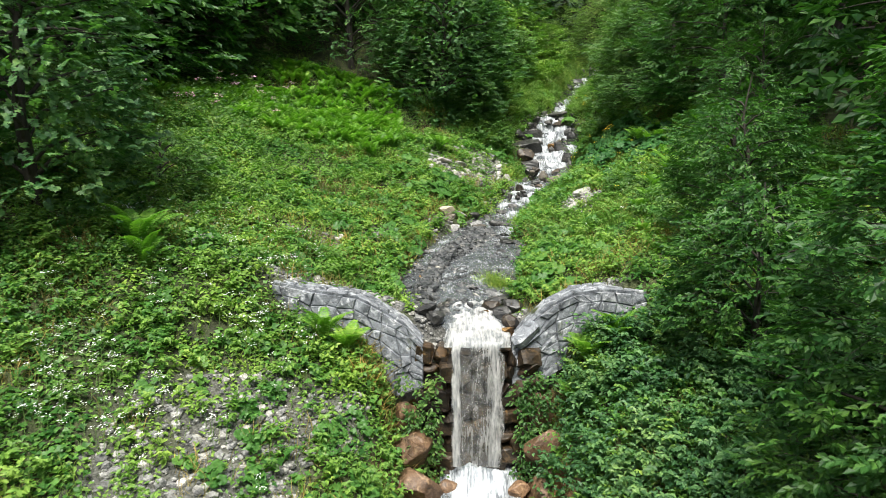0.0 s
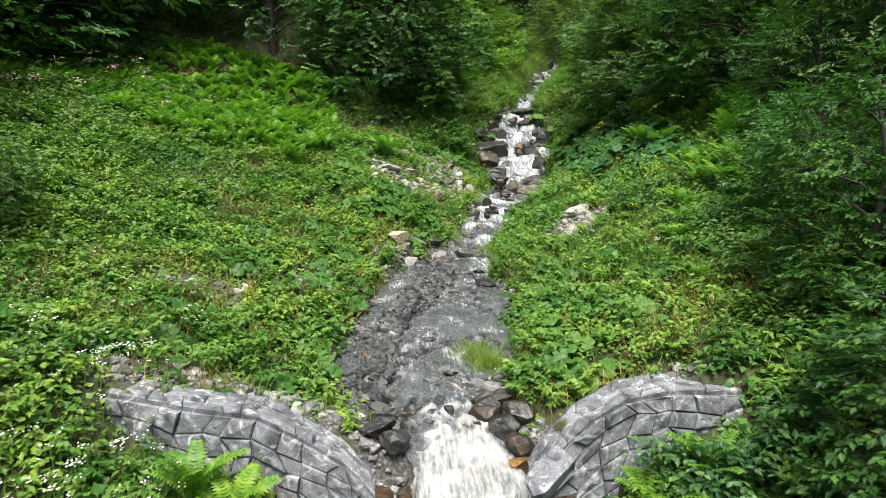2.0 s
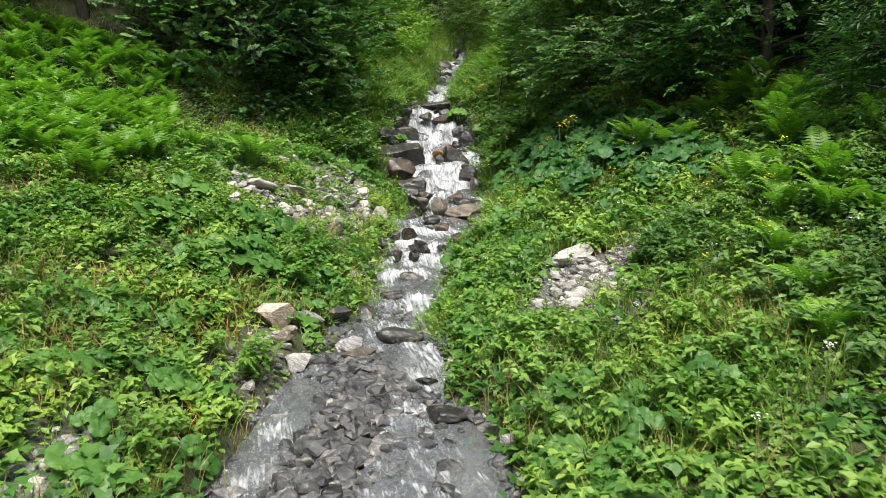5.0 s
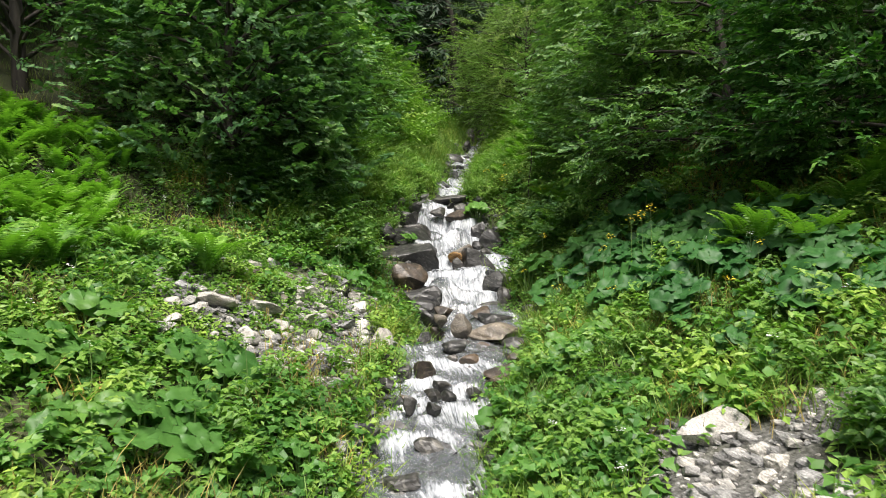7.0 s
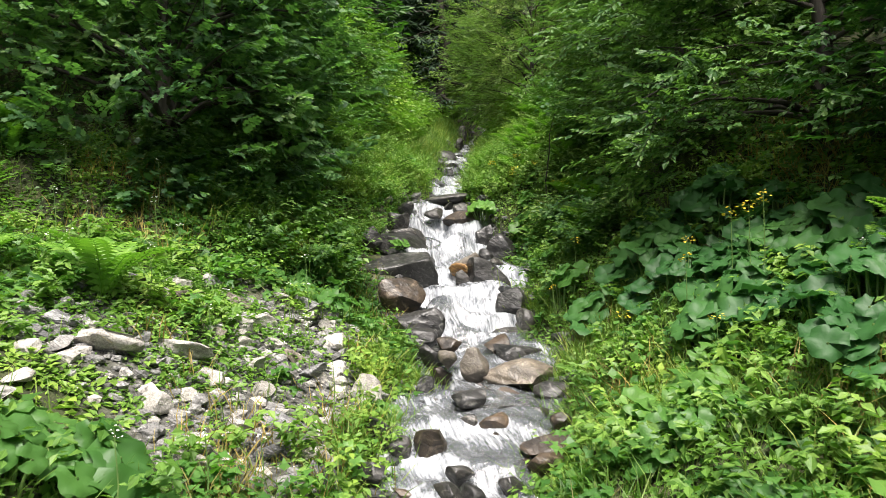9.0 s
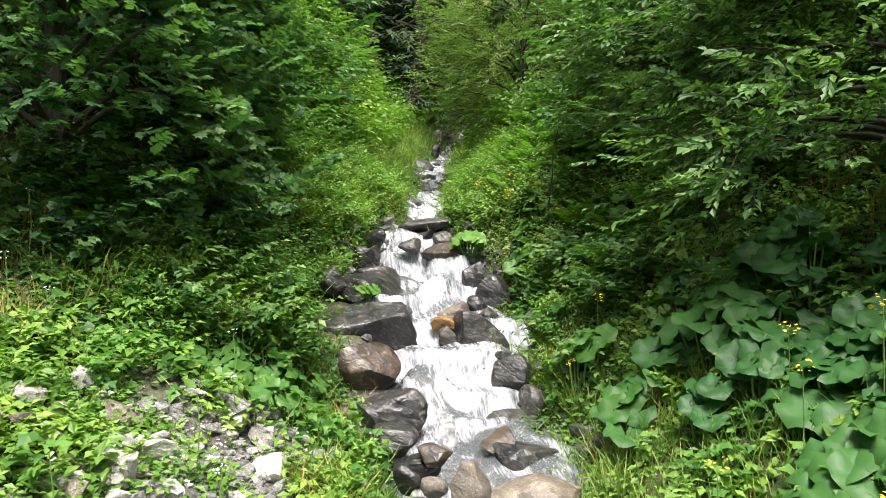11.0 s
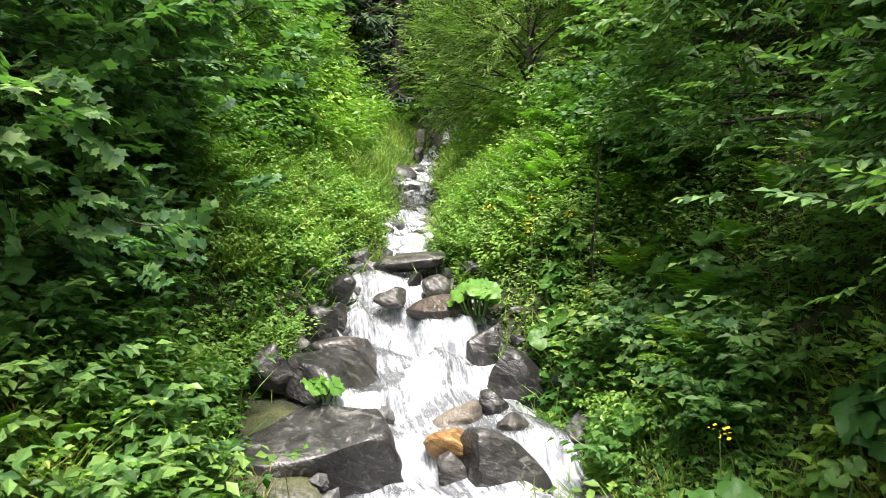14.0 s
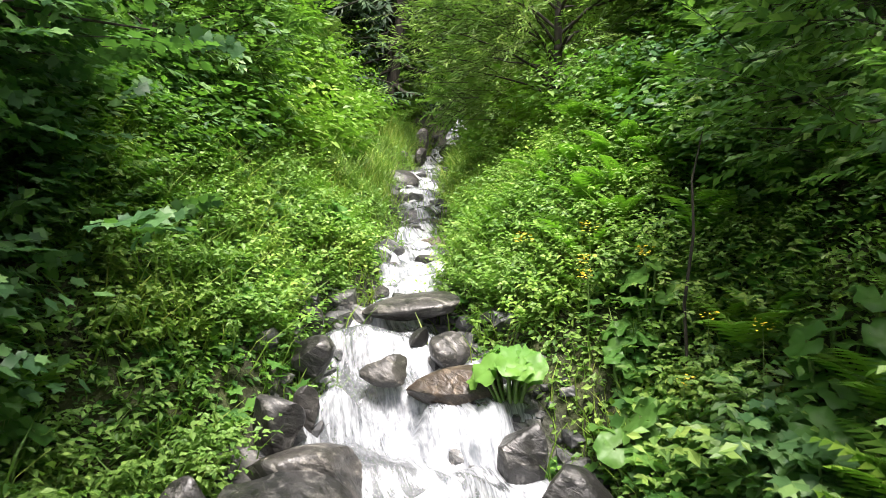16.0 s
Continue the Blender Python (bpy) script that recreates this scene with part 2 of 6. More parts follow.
# yellower, paler herb green, also lightened in colour for the brightly lit upper banks
M_SUNNY = leaf_material("sunlit_pale_herb_leaf", (0.080, 0.175, 0.034), (0.142, 0.275, 0.054), (0.225, 0.375, 0.086), (0.20, 0.42, 0.04))
M_BRAMBLE = leaf_material("bramble_leaf", (0.034, 0.090, 0.025), (0.074, 0.166, 0.039), (0.140, 0.262, 0.062), (0.140, 0.360, 0.028))
M_GRASS = leaf_material("grass_blade", (0.060, 0.140, 0.017), (0.120, 0.240, 0.028), (0.250, 0.330, 0.070), (0.180, 0.360, 0.042), 0.5)
M_STRAW = leaf_material("dry_grass_blade", (0.16, 0.13, 0.035), (0.26, 0.22, 0.055), (0.36, 0.32, 0.09), (0.25, 0.22, 0.05), 0.6, 0.2)
M_FERN = leaf_material("fern_frond", (0.062, 0.165, 0.017), (0.112, 0.265, 0.031), (0.180, 0.350, 0.050), (0.160, 0.420, 0.021))
M_BUTTER = leaf_material("butterbur_leaf", (0.030, 0.098, 0.020), (0.060, 0.165, 0.031), (0.115, 0.265, 0.050), (0.110, 0.320, 0.035), 0.42)
# darker copy of the butterbur green: the hazels' shade is put into the colour
M_SHADED_BIGLEAF = leaf_material("large_shaded_butterbur_leaf", (0.014, 0.060, 0.014), (0.026, 0.098, 0.021), (0.052, 0.160, 0.036), (0.050, 0.200, 0.028), 0.5, 0.2)
M_FRESH = leaf_material("fresh_butterbur_leaf", (0.045, 0.135, 0.025), (0.080, 0.205, 0.036), (0.130, 0.280, 0.056), (0.140, 0.400, 0.028), 0.42)
M_STALK = plain("green_stalk", (0.07, 0.14, 0.03), (0.13, 0.21, 0.05))
M_WHITE = plain("white_petals", (0.62, 0.64, 0.58), (0.82, 0.83, 0.78), 30, 0.7)
M_YELLOW = plain("yellow_petals", (0.62, 0.46, 0.02), (0.80, 0.62, 0.04), 30, 0.7)
M_PINK = plain("pink_petals", (0.46, 0.22, 0.32), (0.66, 0.42, 0.50), 30, 0.7)

# ---- the lie of the land ----
# the stream: distance up the valley, left edge, right edge, water level
RUN = np.array([9.0, 12.2, 12.9, 14.0, 15.0, 16.1, 17.3, 19.2, 20.8, 22.0, 23.3, 25.0, 26.2, 27.7, 29.0, 30.0, 31.0, 32.0, 33.0, 33.9, 34.9, 36.4, 38.0, 41.0, 46.0, 53.0, 59.0, 90.0])
LEFT = np.array([0.1, 0.15, 0.08, -0.6, -0.78, -0.7, -0.6, 0.02, 0.75, 1.4, 1.64, 2.2, 2.55, 3.25, 3.7, 3.85, 3.85, 3.75, 4.2, 4.6, 5.4, 5.8, 6.5, 7.4, 9.4, 13.1, 16.0, 30.0])
RIGHT = np.array([1.2, 1.2, 1.15, 1.2, 1.4, 1.8, 1.82, 1.9, 2.12, 2.45, 2.85, 3.85, 4.35, 5.0, 5.2, 5.7, 5.85, 5.75, 5.55, 5.7, 6.15, 6.6, 7.2, 8.2, 10.2, 14.2, 17.0, 31.0])
LEVEL_Y = np.array([9.0, 12.3, 13.8, 16.0, 19.0, 21.7, 25.3, 27.8, 29.0, 30.4, 31.6, 32.3, 33.5, 34.0, 42.0, 50.0, 56.0, 64.0, 90.0])
LEVEL_Z = np.array([6.2, 6.28, 6.6, 6.85, 7.15, 7.35, 7.95, 8.3, 8.6, 9.35, 9.75, 10.2, 10.7, 10.9, 12.8, 14.8, 16.8, 19.5, 29.0])


def smooth(a, b, v):
    k = np.clip((v - a) / (b - a), 0.0, 1.0)
    return k * k * (3 - 2 * k)


def lattice(ix, iy, seed):
    n = np.sin(ix * 127.1 + iy * 311.7 + seed * 74.7) * 43758.5453
    return n - np.floor(n)


def value_noise(x, y, size, seed=0):
    """Smooth noise from -1 to 1 with lumps of the given size."""
    x, y = np.asarray(x, float) / size, np.asarray(y, float) / size
    ix, iy = np.floor(x), np.floor(y)
    fx, fy = x - ix, y - iy
    fx, fy = fx * fx * (3 - 2 * fx), fy * fy * (3 - 2 * fy)
    low = lattice(ix, iy, seed) * (1 - fx) + lattice(ix + 1, iy, seed) * fx
    high = lattice(ix, iy + 1, seed) * (1 - fx) + lattice(ix + 1, iy + 1, seed) * fx
    return 2 * (low * (1 - fy) + high * fy) - 1


def rough(x, y, size, seed=0):
    return value_noise(x, y, size, seed) + 0.5 * value_noise(x, y, size / 2.1, seed + 3) + 0.25 * value_noise(x, y, size / 4.3, seed + 7)


def left_edge(y):
    return np.interp(y, RUN, LEFT) + 0.16 * value_noise(y, y * 0, 0.9, 5) * smooth(13, 14, y)


def right_edge(y):
    return np.interp(y, RUN, RIGHT) + 0.16 * value_noise(y, y * 0, 0.8, 9) * smooth(13, 14, y)


def bar_line(y):
    """Middle of the gravel bar in the flat reach."""
    return np.interp(y, [13.5, 15.0, 16.0, 17.0, 17.6, 19.0, 20.5], [-0.35, -0.35, -0.22, 0.06, 0.25, 0.85, 1.1])


def bar_width(y):
    return np.interp(y, [13.5, 16.0, 18.0, 20.5], [0.24, 0.24, 0.42, 0.48])


# domed ledges that the water slides over
DOMES = [(4.10, 29.60, 0.30, 0.36), (4.25, 29.15, 0.24, 0.18), (4.45, 28.65, 0.26, 0.20), (4.90, 28.75, 0.36, 0.26), (4.95, 31.35, 0.30, 0.20), (4.45, 32.30, 0.36, 0.24), (4.75, 33.25, 0.40, 0.12), (4.75, 28.2, 0.30, 0.14)]


def level(y):
    return np.interp(y, LEVEL_Y, LEVEL_Z)


def stepped(x, y):
    """The water's surface: small falls and pools above the flat reach, a thin even flow below it."""
    pitch = 0.8
    q = (y - 20.5) / pitch + 0.75 * value_noise(x, y, 0.8, 21) + 0.22 * value_noise(x, y, 0.3, 22)
    k = np.floor(q)
    f = q - k
    stair = 20.5 + pitch * (k + smooth(0.58, 1.0, f) * 0.90 + 0.10 * f)
    z = level(stair) + 0.05 * value_noise(x, y, 0.22, 23) + 0.08 * value_noise(x, y, 0.5, 24)
    for cx, cy, size, high in DOMES:
        z = z + high * np.exp(-((x - cx) ** 2 + (y - cy) ** 2) / size ** 2)
    flat = level(y) + 0.012 * value_noise(x, y, 0.25, 25)
    w = smooth(20.5, 22.5, y)
    return flat * (1 - w) + z * w


def ground_z(x, y):
    x, y = np.asarray(x, float), np.asarray(y, float)
    near = np.clip(y, 9.0, 90.0)
    l, r = left_edge(near), right_edge(near)
    dl, dr = np.maximum(l - x, 0), np.maximum(x - r, 0)
    # side slopes
    s1 = np.interp(y, [20, 25, 28, 31, 40, 70], [0.30, 0.40, 0.50, 0.75, 0.75, 0.6])
    d1 = np.interp(y, [24, 27, 31, 36, 42], [3.0, 2.0, 1.3, 2.5, 8.0])
    s2 = np.interp(y, [20, 28, 31, 36, 45], [0.33, 0.24, 0.30, 0.40, 0.5])
    # a shelf of great slabs beside the cascade
    ds = np.maximum(dl - 1.0 * smooth(28.2, 28.9, y) * (1 - smooth(32.0, 33.0, y)), 0)
    rise_l = s1 * np.minimum(ds, d1) + s2 * np.maximum(ds - d1, 0) + 0.3 * smooth(0, 0.6, ds) * smooth(28.2, 29.5, y) * (1 - smooth(32.0, 33.0, y))
    t1 = np.interp(y, [17, 21, 25, 28, 40, 70], [0.34, 0.40, 0.62, 0.95, 0.85, 0.6])
    rise_r = t1 * np.minimum(dr, 4.0) + 0.5 * np.maximum(dr - 4.0, 0)
    rise = rise_l + rise_r
    rise = 60 * (1 - np.exp(-rise / 60))
    # above the wall the banks follow the water; below it the hillside falls away
    up = level(near) + 0.33 * np.maximum(y - 90, 0)
    down = 5.85 - 0.5 * (12.6 - np.maximum(y, -5.0)) + 0.25 * np.minimum(y + 5.0, 0)
    walled = smooth(-4.2, -3.0, x) * (1 - smooth(3.6, 4.8, x))
    w = walled * smooth(12.86, 13.06, y) + (1 - walled) * smooth(10.6, 14.2, y)
    base = up * w + np.maximum(down, -30) * (1 - w)
    side = smooth(0.0, 0.5, dl + dr)
    z = base + rise + (0.10 * rough(x, y, 1.7, 31) + 0.03 * rough(x, y, 0.4, 32)) * side
    # the bed
    inside = 1 - smooth(0.0, 0.3, dl + dr)
    bed = stepped(x, np.clip(y, 9, 90)) - 0.17 + 0.07 * rough(x, y, 0.45, 33)
    steep = smooth(20.0, 22.0, y) * (1 - smooth(60, 66, y))
    z -= inside * (0.20 + 0.07 * rough(x, y, 0.5, 33)) * smooth(12.9, 13.6, y) * (1 - steep)
    z = np.where(inside * steep > 0, z + (bed - z) * inside * steep, z)
    # gravel bar in the flat reach
    bar = np.exp(-((x - bar_line(y)) / bar_width(y)) ** 2) * smooth(13.2, 14.2, y) * (1 - smooth(20.0, 21.2, y))
    z += inside * (0.29 + 0.05 * rough(x, y, 0.35, 36)) * bar
    # the stream's cut through the hillside below the fall
    mid = 0.65
    cut = 1 - smooth(0.95, 2.1, np.abs(x - mid) + 0.12 * rough(x, y, 0.7, 35))
    pit = 3.85 - 0.22 * np.maximum(12.3 - y, 0)
    low = smooth(12.42, 12.62, y)
    z = np.where(y < 12.62, z + (np.minimum(pit, z) - z) * cut * (1 - low), z)
    return np.minimum(z, 140)
# ---- shapes ----
def mesh_from(name, verts, tris, mat, flat=True):
    me = bpy.data.meshes.new(name)
    verts, tris = np.asarray(verts, np.float32), np.asarray(tris, np.int32)
    k = tris.shape[1]
    me.vertices.add(len(verts))
    me.vertices.foreach_set("co", verts.ravel())
    me.loops.add(tris.size)
    me.loops.foreach_set("vertex_index", tris.ravel())
    me.polygons.add(len(tris))
    me.polygons.foreach_set("loop_start", np.arange(0, tris.size, k, dtype=np.int32))
    me.polygons.foreach_set("loop_total", np.full(len(tris), k, np.int32))
    me.polygons.foreach_set("use_smooth", np.full(len(tris), not flat, bool))
    me.materials.append(mat)
    me.update(calc_edges=True)
    return me


def join(chunks):
    """One set of vertices and triangles out of several."""
    vs, fs, n = [], [], 0
    for v, f in chunks:
        vs.append(v)
        fs.append(f + n)
        n += len(v)
    return np.concatenate(vs), np.concatenate(fs)


def scatter(shape, places, turns, sizes):
    """Many posed copies of one small shape as one set of vertices and triangles."""
    v, f = shape
    turns = turns * np.asarray(sizes).reshape(-1, 1, 1)
    out = np.einsum("kij,nj->kni", turns, v) + places[:, None, :]
    k, n = len(places), len(v)
    return out.reshape(-1, 3), (f[None] + (np.arange(k) * n)[:, None, None]).reshape(-1, f.shape[1])


def unit(v):
    return v / np.maximum(np.linalg.norm(v, axis=-1, keepdims=True), 1e-9)


def frames_of(forward, up):
    """Turns whose y axis runs forward and whose z axis is as near to up as it can be."""
    y = unit(forward)
    x = unit(np.cross(y, up))
    z = np.cross(x, y)
    return np.stack([x, y, z], axis=-1)


def spin(angles):
    c, s, o = np.cos(angles), np.sin(angles), np.zeros_like(angles)
    return np.stack([np.stack([c, -s, o], -1), np.stack([s, c, o], -1), np.stack([o, o, o + 1], -1)], -2)


def tube(points, radii, sides=6):
    p, r = np.asarray(points, float), np.asarray(radii, float)
    d = unit(np.gradient(p, axis=0))
    side = np.array([1.0, 0.0, 0.0]) if abs(d[0][0]) < 0.8 else np.array([0.0, 1.0, 0.0])
    a = unit(np.cross(d, side))
    b = np.cross(d, a)
    ang = np.arange(sides) * 2 * math.pi / sides
    ring = p[:, None] + r[:, None, None] * (np.cos(ang)[None, :, None] * a[:, None] + np.sin(ang)[None, :, None] * b[:, None])
    v = ring.reshape(-1, 3)
    f = []
    for i in range(len(p) - 1):
        for j in range(sides):
            k = (j + 1) % sides
            f += [(i * sides + j, i * sides + k, (i + 1) * sides + k), (i * sides + j, (i + 1) * sides + k, (i + 1) * sides + j)]
    return v, np.array(f)


def part(name, data, parent, label=""):
    ob = new(name, data)
    ob.parent = parent
    if label:
        tagged(ob, label)
    return ob


# a pointed leaf folded along its midrib
LEAF = (np.array([(0, 0, 0), (-0.29, 0.46, 0.09), (0, 1.0, -0.05), (0.29, 0.46, 0.09)]), np.array([(0, 2, 1), (0, 3, 2)]))
# a broad leaf with five points
TRILOBE = (np.array([(0, 0.02, 0), (-0.44, 0.30, 0.05), (-0.20, 0.52, 0.03), (0, 1.0, -0.08), (0.20, 0.52, 0.03), (0.44, 0.30, 0.05)]), np.array([(0, 2, 1), (0, 4, 2), (2, 4, 3), (0, 5, 4)]))
LOBED = (np.array([(0, 0.02, 0), (-0.42, 0.12, 0.06), (-0.34, 0.38, 0.03), (-0.48, 0.66, 0.03), (-0.17, 0.68, 0.02), (0, 1.0, -0.09), (0.17, 0.68, 0.02), (0.48, 0.66, 0.03), (0.34, 0.38, 0.03), (0.42, 0.12, 0.06)]),
         np.array([(0, 2, 1), (0, 4, 2), (2, 4, 3), (0, 6, 4), (4, 6, 5), (0, 8, 6), (6, 8, 7), (0, 9, 8)]))
NARROW = (np.array([(0, 0, 0), (-0.11, 0.45, 0.03), (0.11, 0.45, 0.03), (0, 1.0, -0.05)]), np.array([(0, 2, 1), (1, 2, 3)]))


def blade_shape():
    v, f = [], []
    for i, (w, yy, zz) in enumerate([(0.015, 0, 0), (0.013, 0.16, 0.62), (0.002, 0.55, 1.0)]):
        v += [(-w, yy, zz), (w, yy, zz)]
        if i:
            f += [(2 * i - 2, 2 * i - 1, 2 * i + 1), (2 * i - 2, 2 * i + 1, 2 * i)]
    return np.array(v), np.array(f)


BLADE = blade_shape()


def frond_shape(pairs=15, fine=True):
    """A fern frond of unit length that rises and arches over along y, with its pinnae in pairs."""
    spine = lambda u: np.array([0, 0.40 * u + 0.24 * u * u, 0.98 * u - 0.42 * u ** 2.4])
    chunks = [tube([spine(u) for u in (0, 0.4, 0.75, 1.0)], [0.010, 0.008, 0.004, 0.001], 3)] if fine else []
    for i in range(pairs):
        u = 0.14 + 0.85 * i / (pairs - 1)
        p, q = spine(u), spine(min(u + 0.02, 1.02))
        along = unit(q - p)
        ln = 0.235 * math.sin(math.pi * min(1, 0.20 + 0.80 * (1 - u)) ** 0.9) * (0.35 + 0.65 * (1 - u) ** 0.5) + 0.012
        for s in (-1, 1):
            out = unit(np.array([s, 0, 0]) * 0.94 + along * 0.34)
            w = along * (0.026 if fine else 0.034)
            tip = p + out * ln - np.array([0, 0, 0.13 * ln])
            mid = p + out * ln * 0.5 + np.array([0, 0, 0.03 * ln])
            if fine:
                chunks.append((np.array([p - w * 0.6, mid - w, mid + w, p + w * 0.6, tip]), np.array([(0, 1, 2), (0, 2, 3), (1, 4, 2)])))
            else:
                chunks.append((np.array([p - w, tip, p + w]), np.array([(0, 1, 2)])))
    return join(chunks)


FROND = frond_shape()
FROND_PLAIN = frond_shape(12, False)


def butterbur_blade():
    """A round, shallowly cupped leaf with a notch at its stalk and a wavy rim, one unit across."""
    v, f = [(0, 0, -0.03)], []
    n = 18
    for ring, (r, z) in enumerate([(0.22, 0.0), (0.40, 0.035), (0.52, -0.01)]):
        for i in range(n + 1):
            a = math.radians(-72 + 324 * i / n) + math.pi / 2 - math.radians(90)
            wave = 1 + (0.07 * math.sin(a * 7) + 0.03 * (-1) ** i) * (ring > 0)
            v.append((r * wave * math.sin(a + math.radians(0)) * 1.0, r * wave * math.cos(a), z + 0.034 * math.cos(a * 5 + 0.7) * ring + 0.020 * (-1) ** i * (ring > 0)))
    for i in range(n):
        f.append((0, 1 + i + 1, 1 + i))
        for ring in range(2):
            a, b = 1 + ring * (n + 1) + i, 1 + (ring + 1) * (n + 1) + i
            f += [(a, a + 1, b + 1), (a, b + 1, b)]
    return np.array(v), np.array(f)


PAD = butterbur_blade()


def rock_mesh(name, mat, seed, detail=4, angular=0.5, flat=0.7, size=0.86, broken=False):
    """A water-worn boulder with a few broken faces and slanting layers, fitted to a box of the given size."""
    bm = bmesh.new()
    bmesh.ops.create_icosphere(bm, subdivisions=detail, radius=0.5)
    c = np.array([v.co for v in bm.verts])
    rng = np.random.default_rng(seed)
    # a rounded block
    c = c / np.sum(np.abs(2 * c) ** 2.35, axis=1, keepdims=True) ** (1 / 2.35)
    for k in range(20 if broken else 13):
        n = unit(rng.normal(0, 1, 3) * (1.0, 1.0, 0.8))
        d = np.quantile(c @ n, rng.uniform(0.62, 0.93) if broken else rng.uniform(0.78, 0.97))
        over = np.maximum(c @ n - d, 0)
        c = c - n * (over * (0.78 + 0.20 * angular))[:, None]
    # one end lower than the other, and a hollow under the lip
    lean = rng.uniform(0.25, 0.55) * rng.choice((-1, 1))
    c[:, 2] = np.where(c[:, 2] > 0, c[:, 2] * (1 - lean * c[:, 0] * 1.4), c[:, 2])
    c[:, :2] *= (1 + 0.22 * np.clip(c[:, 2], -0.5, 0.15) / 0.5)[:, None]
    # layers that stand out unevenly along one slanting direction
    lay = unit(np.array([rng.normal(0, 0.25), rng.normal(0, 0.25), 1.0]))
    across = c @ lay
    out = unit(c * (1, 1, 0.3))
    ridge = value_noise(across * 9 + seed, c[:, 0] * 1.3, 1.0, seed) + 0.5 * value_noise(across * 23, c[:, 1] * 2.0, 1.0, seed + 1)
    lump = value_noise(c[:, 0] * 3 + seed, c[:, 1] * 3 + c[:, 2] * 2.2, 1.0, seed + 2) + 0.45 * value_noise(c[:, 0] * 8 + c[:, 2] * 3, c[:, 1] * 8 + seed, 1.0, seed + 3)
    c = c + out * (0.021 * ridge * angular + 0.022 * lump)[:, None]
    low, high = c.min(axis=0), c.max(axis=0)
    c = (c - (low + high) / 2) / (high - low) * size
    c[:, 2] *= flat
    for v, p in zip(bm.verts, c):
        v.co = p
    me = bpy.data.meshes.new(name)
    bm.to_mesh(me)
    bm.free()
    me.polygons.foreach_set("use_smooth", np.full(len(me.polygons), detail > 2, bool))
    me.set_sharp_from_angle(angle=radians(38))
    me.materials.append(mat)
    return me


def pebble_shape(seed):
    rng = np.random.default_rng(seed)
    v = np.array([(-1, -1, -1), (1, -1, -1), (1, 1, -1), (-1, 1, -1), (-1, -1, 1), (1, -1, 1), (1, 1, 1), (-1, 1, 1), (0, 0, 1.35), (0, -1.3, 0), (1.3, 0, 0), (0, 1.3, 0), (-1.3, 0, 0)], float) * (0.36, 0.30, 0.20)
    v += rng.normal(0, 0.055, v.shape)
    f = []
    for q, c in (((4, 5, 6, 7), 8), ((0, 1, 5, 4), 9), ((1, 2, 6, 5), 10), ((2, 3, 7, 6), 11), ((3, 0, 4, 7), 12)):
        for i in range(4):
            f.append((q[i], q[(i + 1) % 4], c))
    f += [(0, 3, 2), (0, 2, 1)]
    return v, np.array(f)


def block_mesh(name, mat, seed):
    """A roughly dressed wall stone, one unit each way, with worn corners."""
    bm = bmesh.new()
    bmesh.ops.create_cube(bm, size=0.96)
    bmesh.ops.bevel(bm, geom=bm.edges[:], offset=0.11, segments=1, affect="EDGES")
    rng = random.Random(seed)
    for v in bm.verts:
        v.co += Vector((rng.gauss(0, 0.042), rng.gauss(0, 0.06), rng.gauss(0, 0.042)))
    bmesh.ops.triangulate(bm, faces=bm.faces[:])
    me = bpy.data.meshes.new(name)
    bm.to_mesh(me)
    bm.free()
    me.materials.append(mat)
    return me


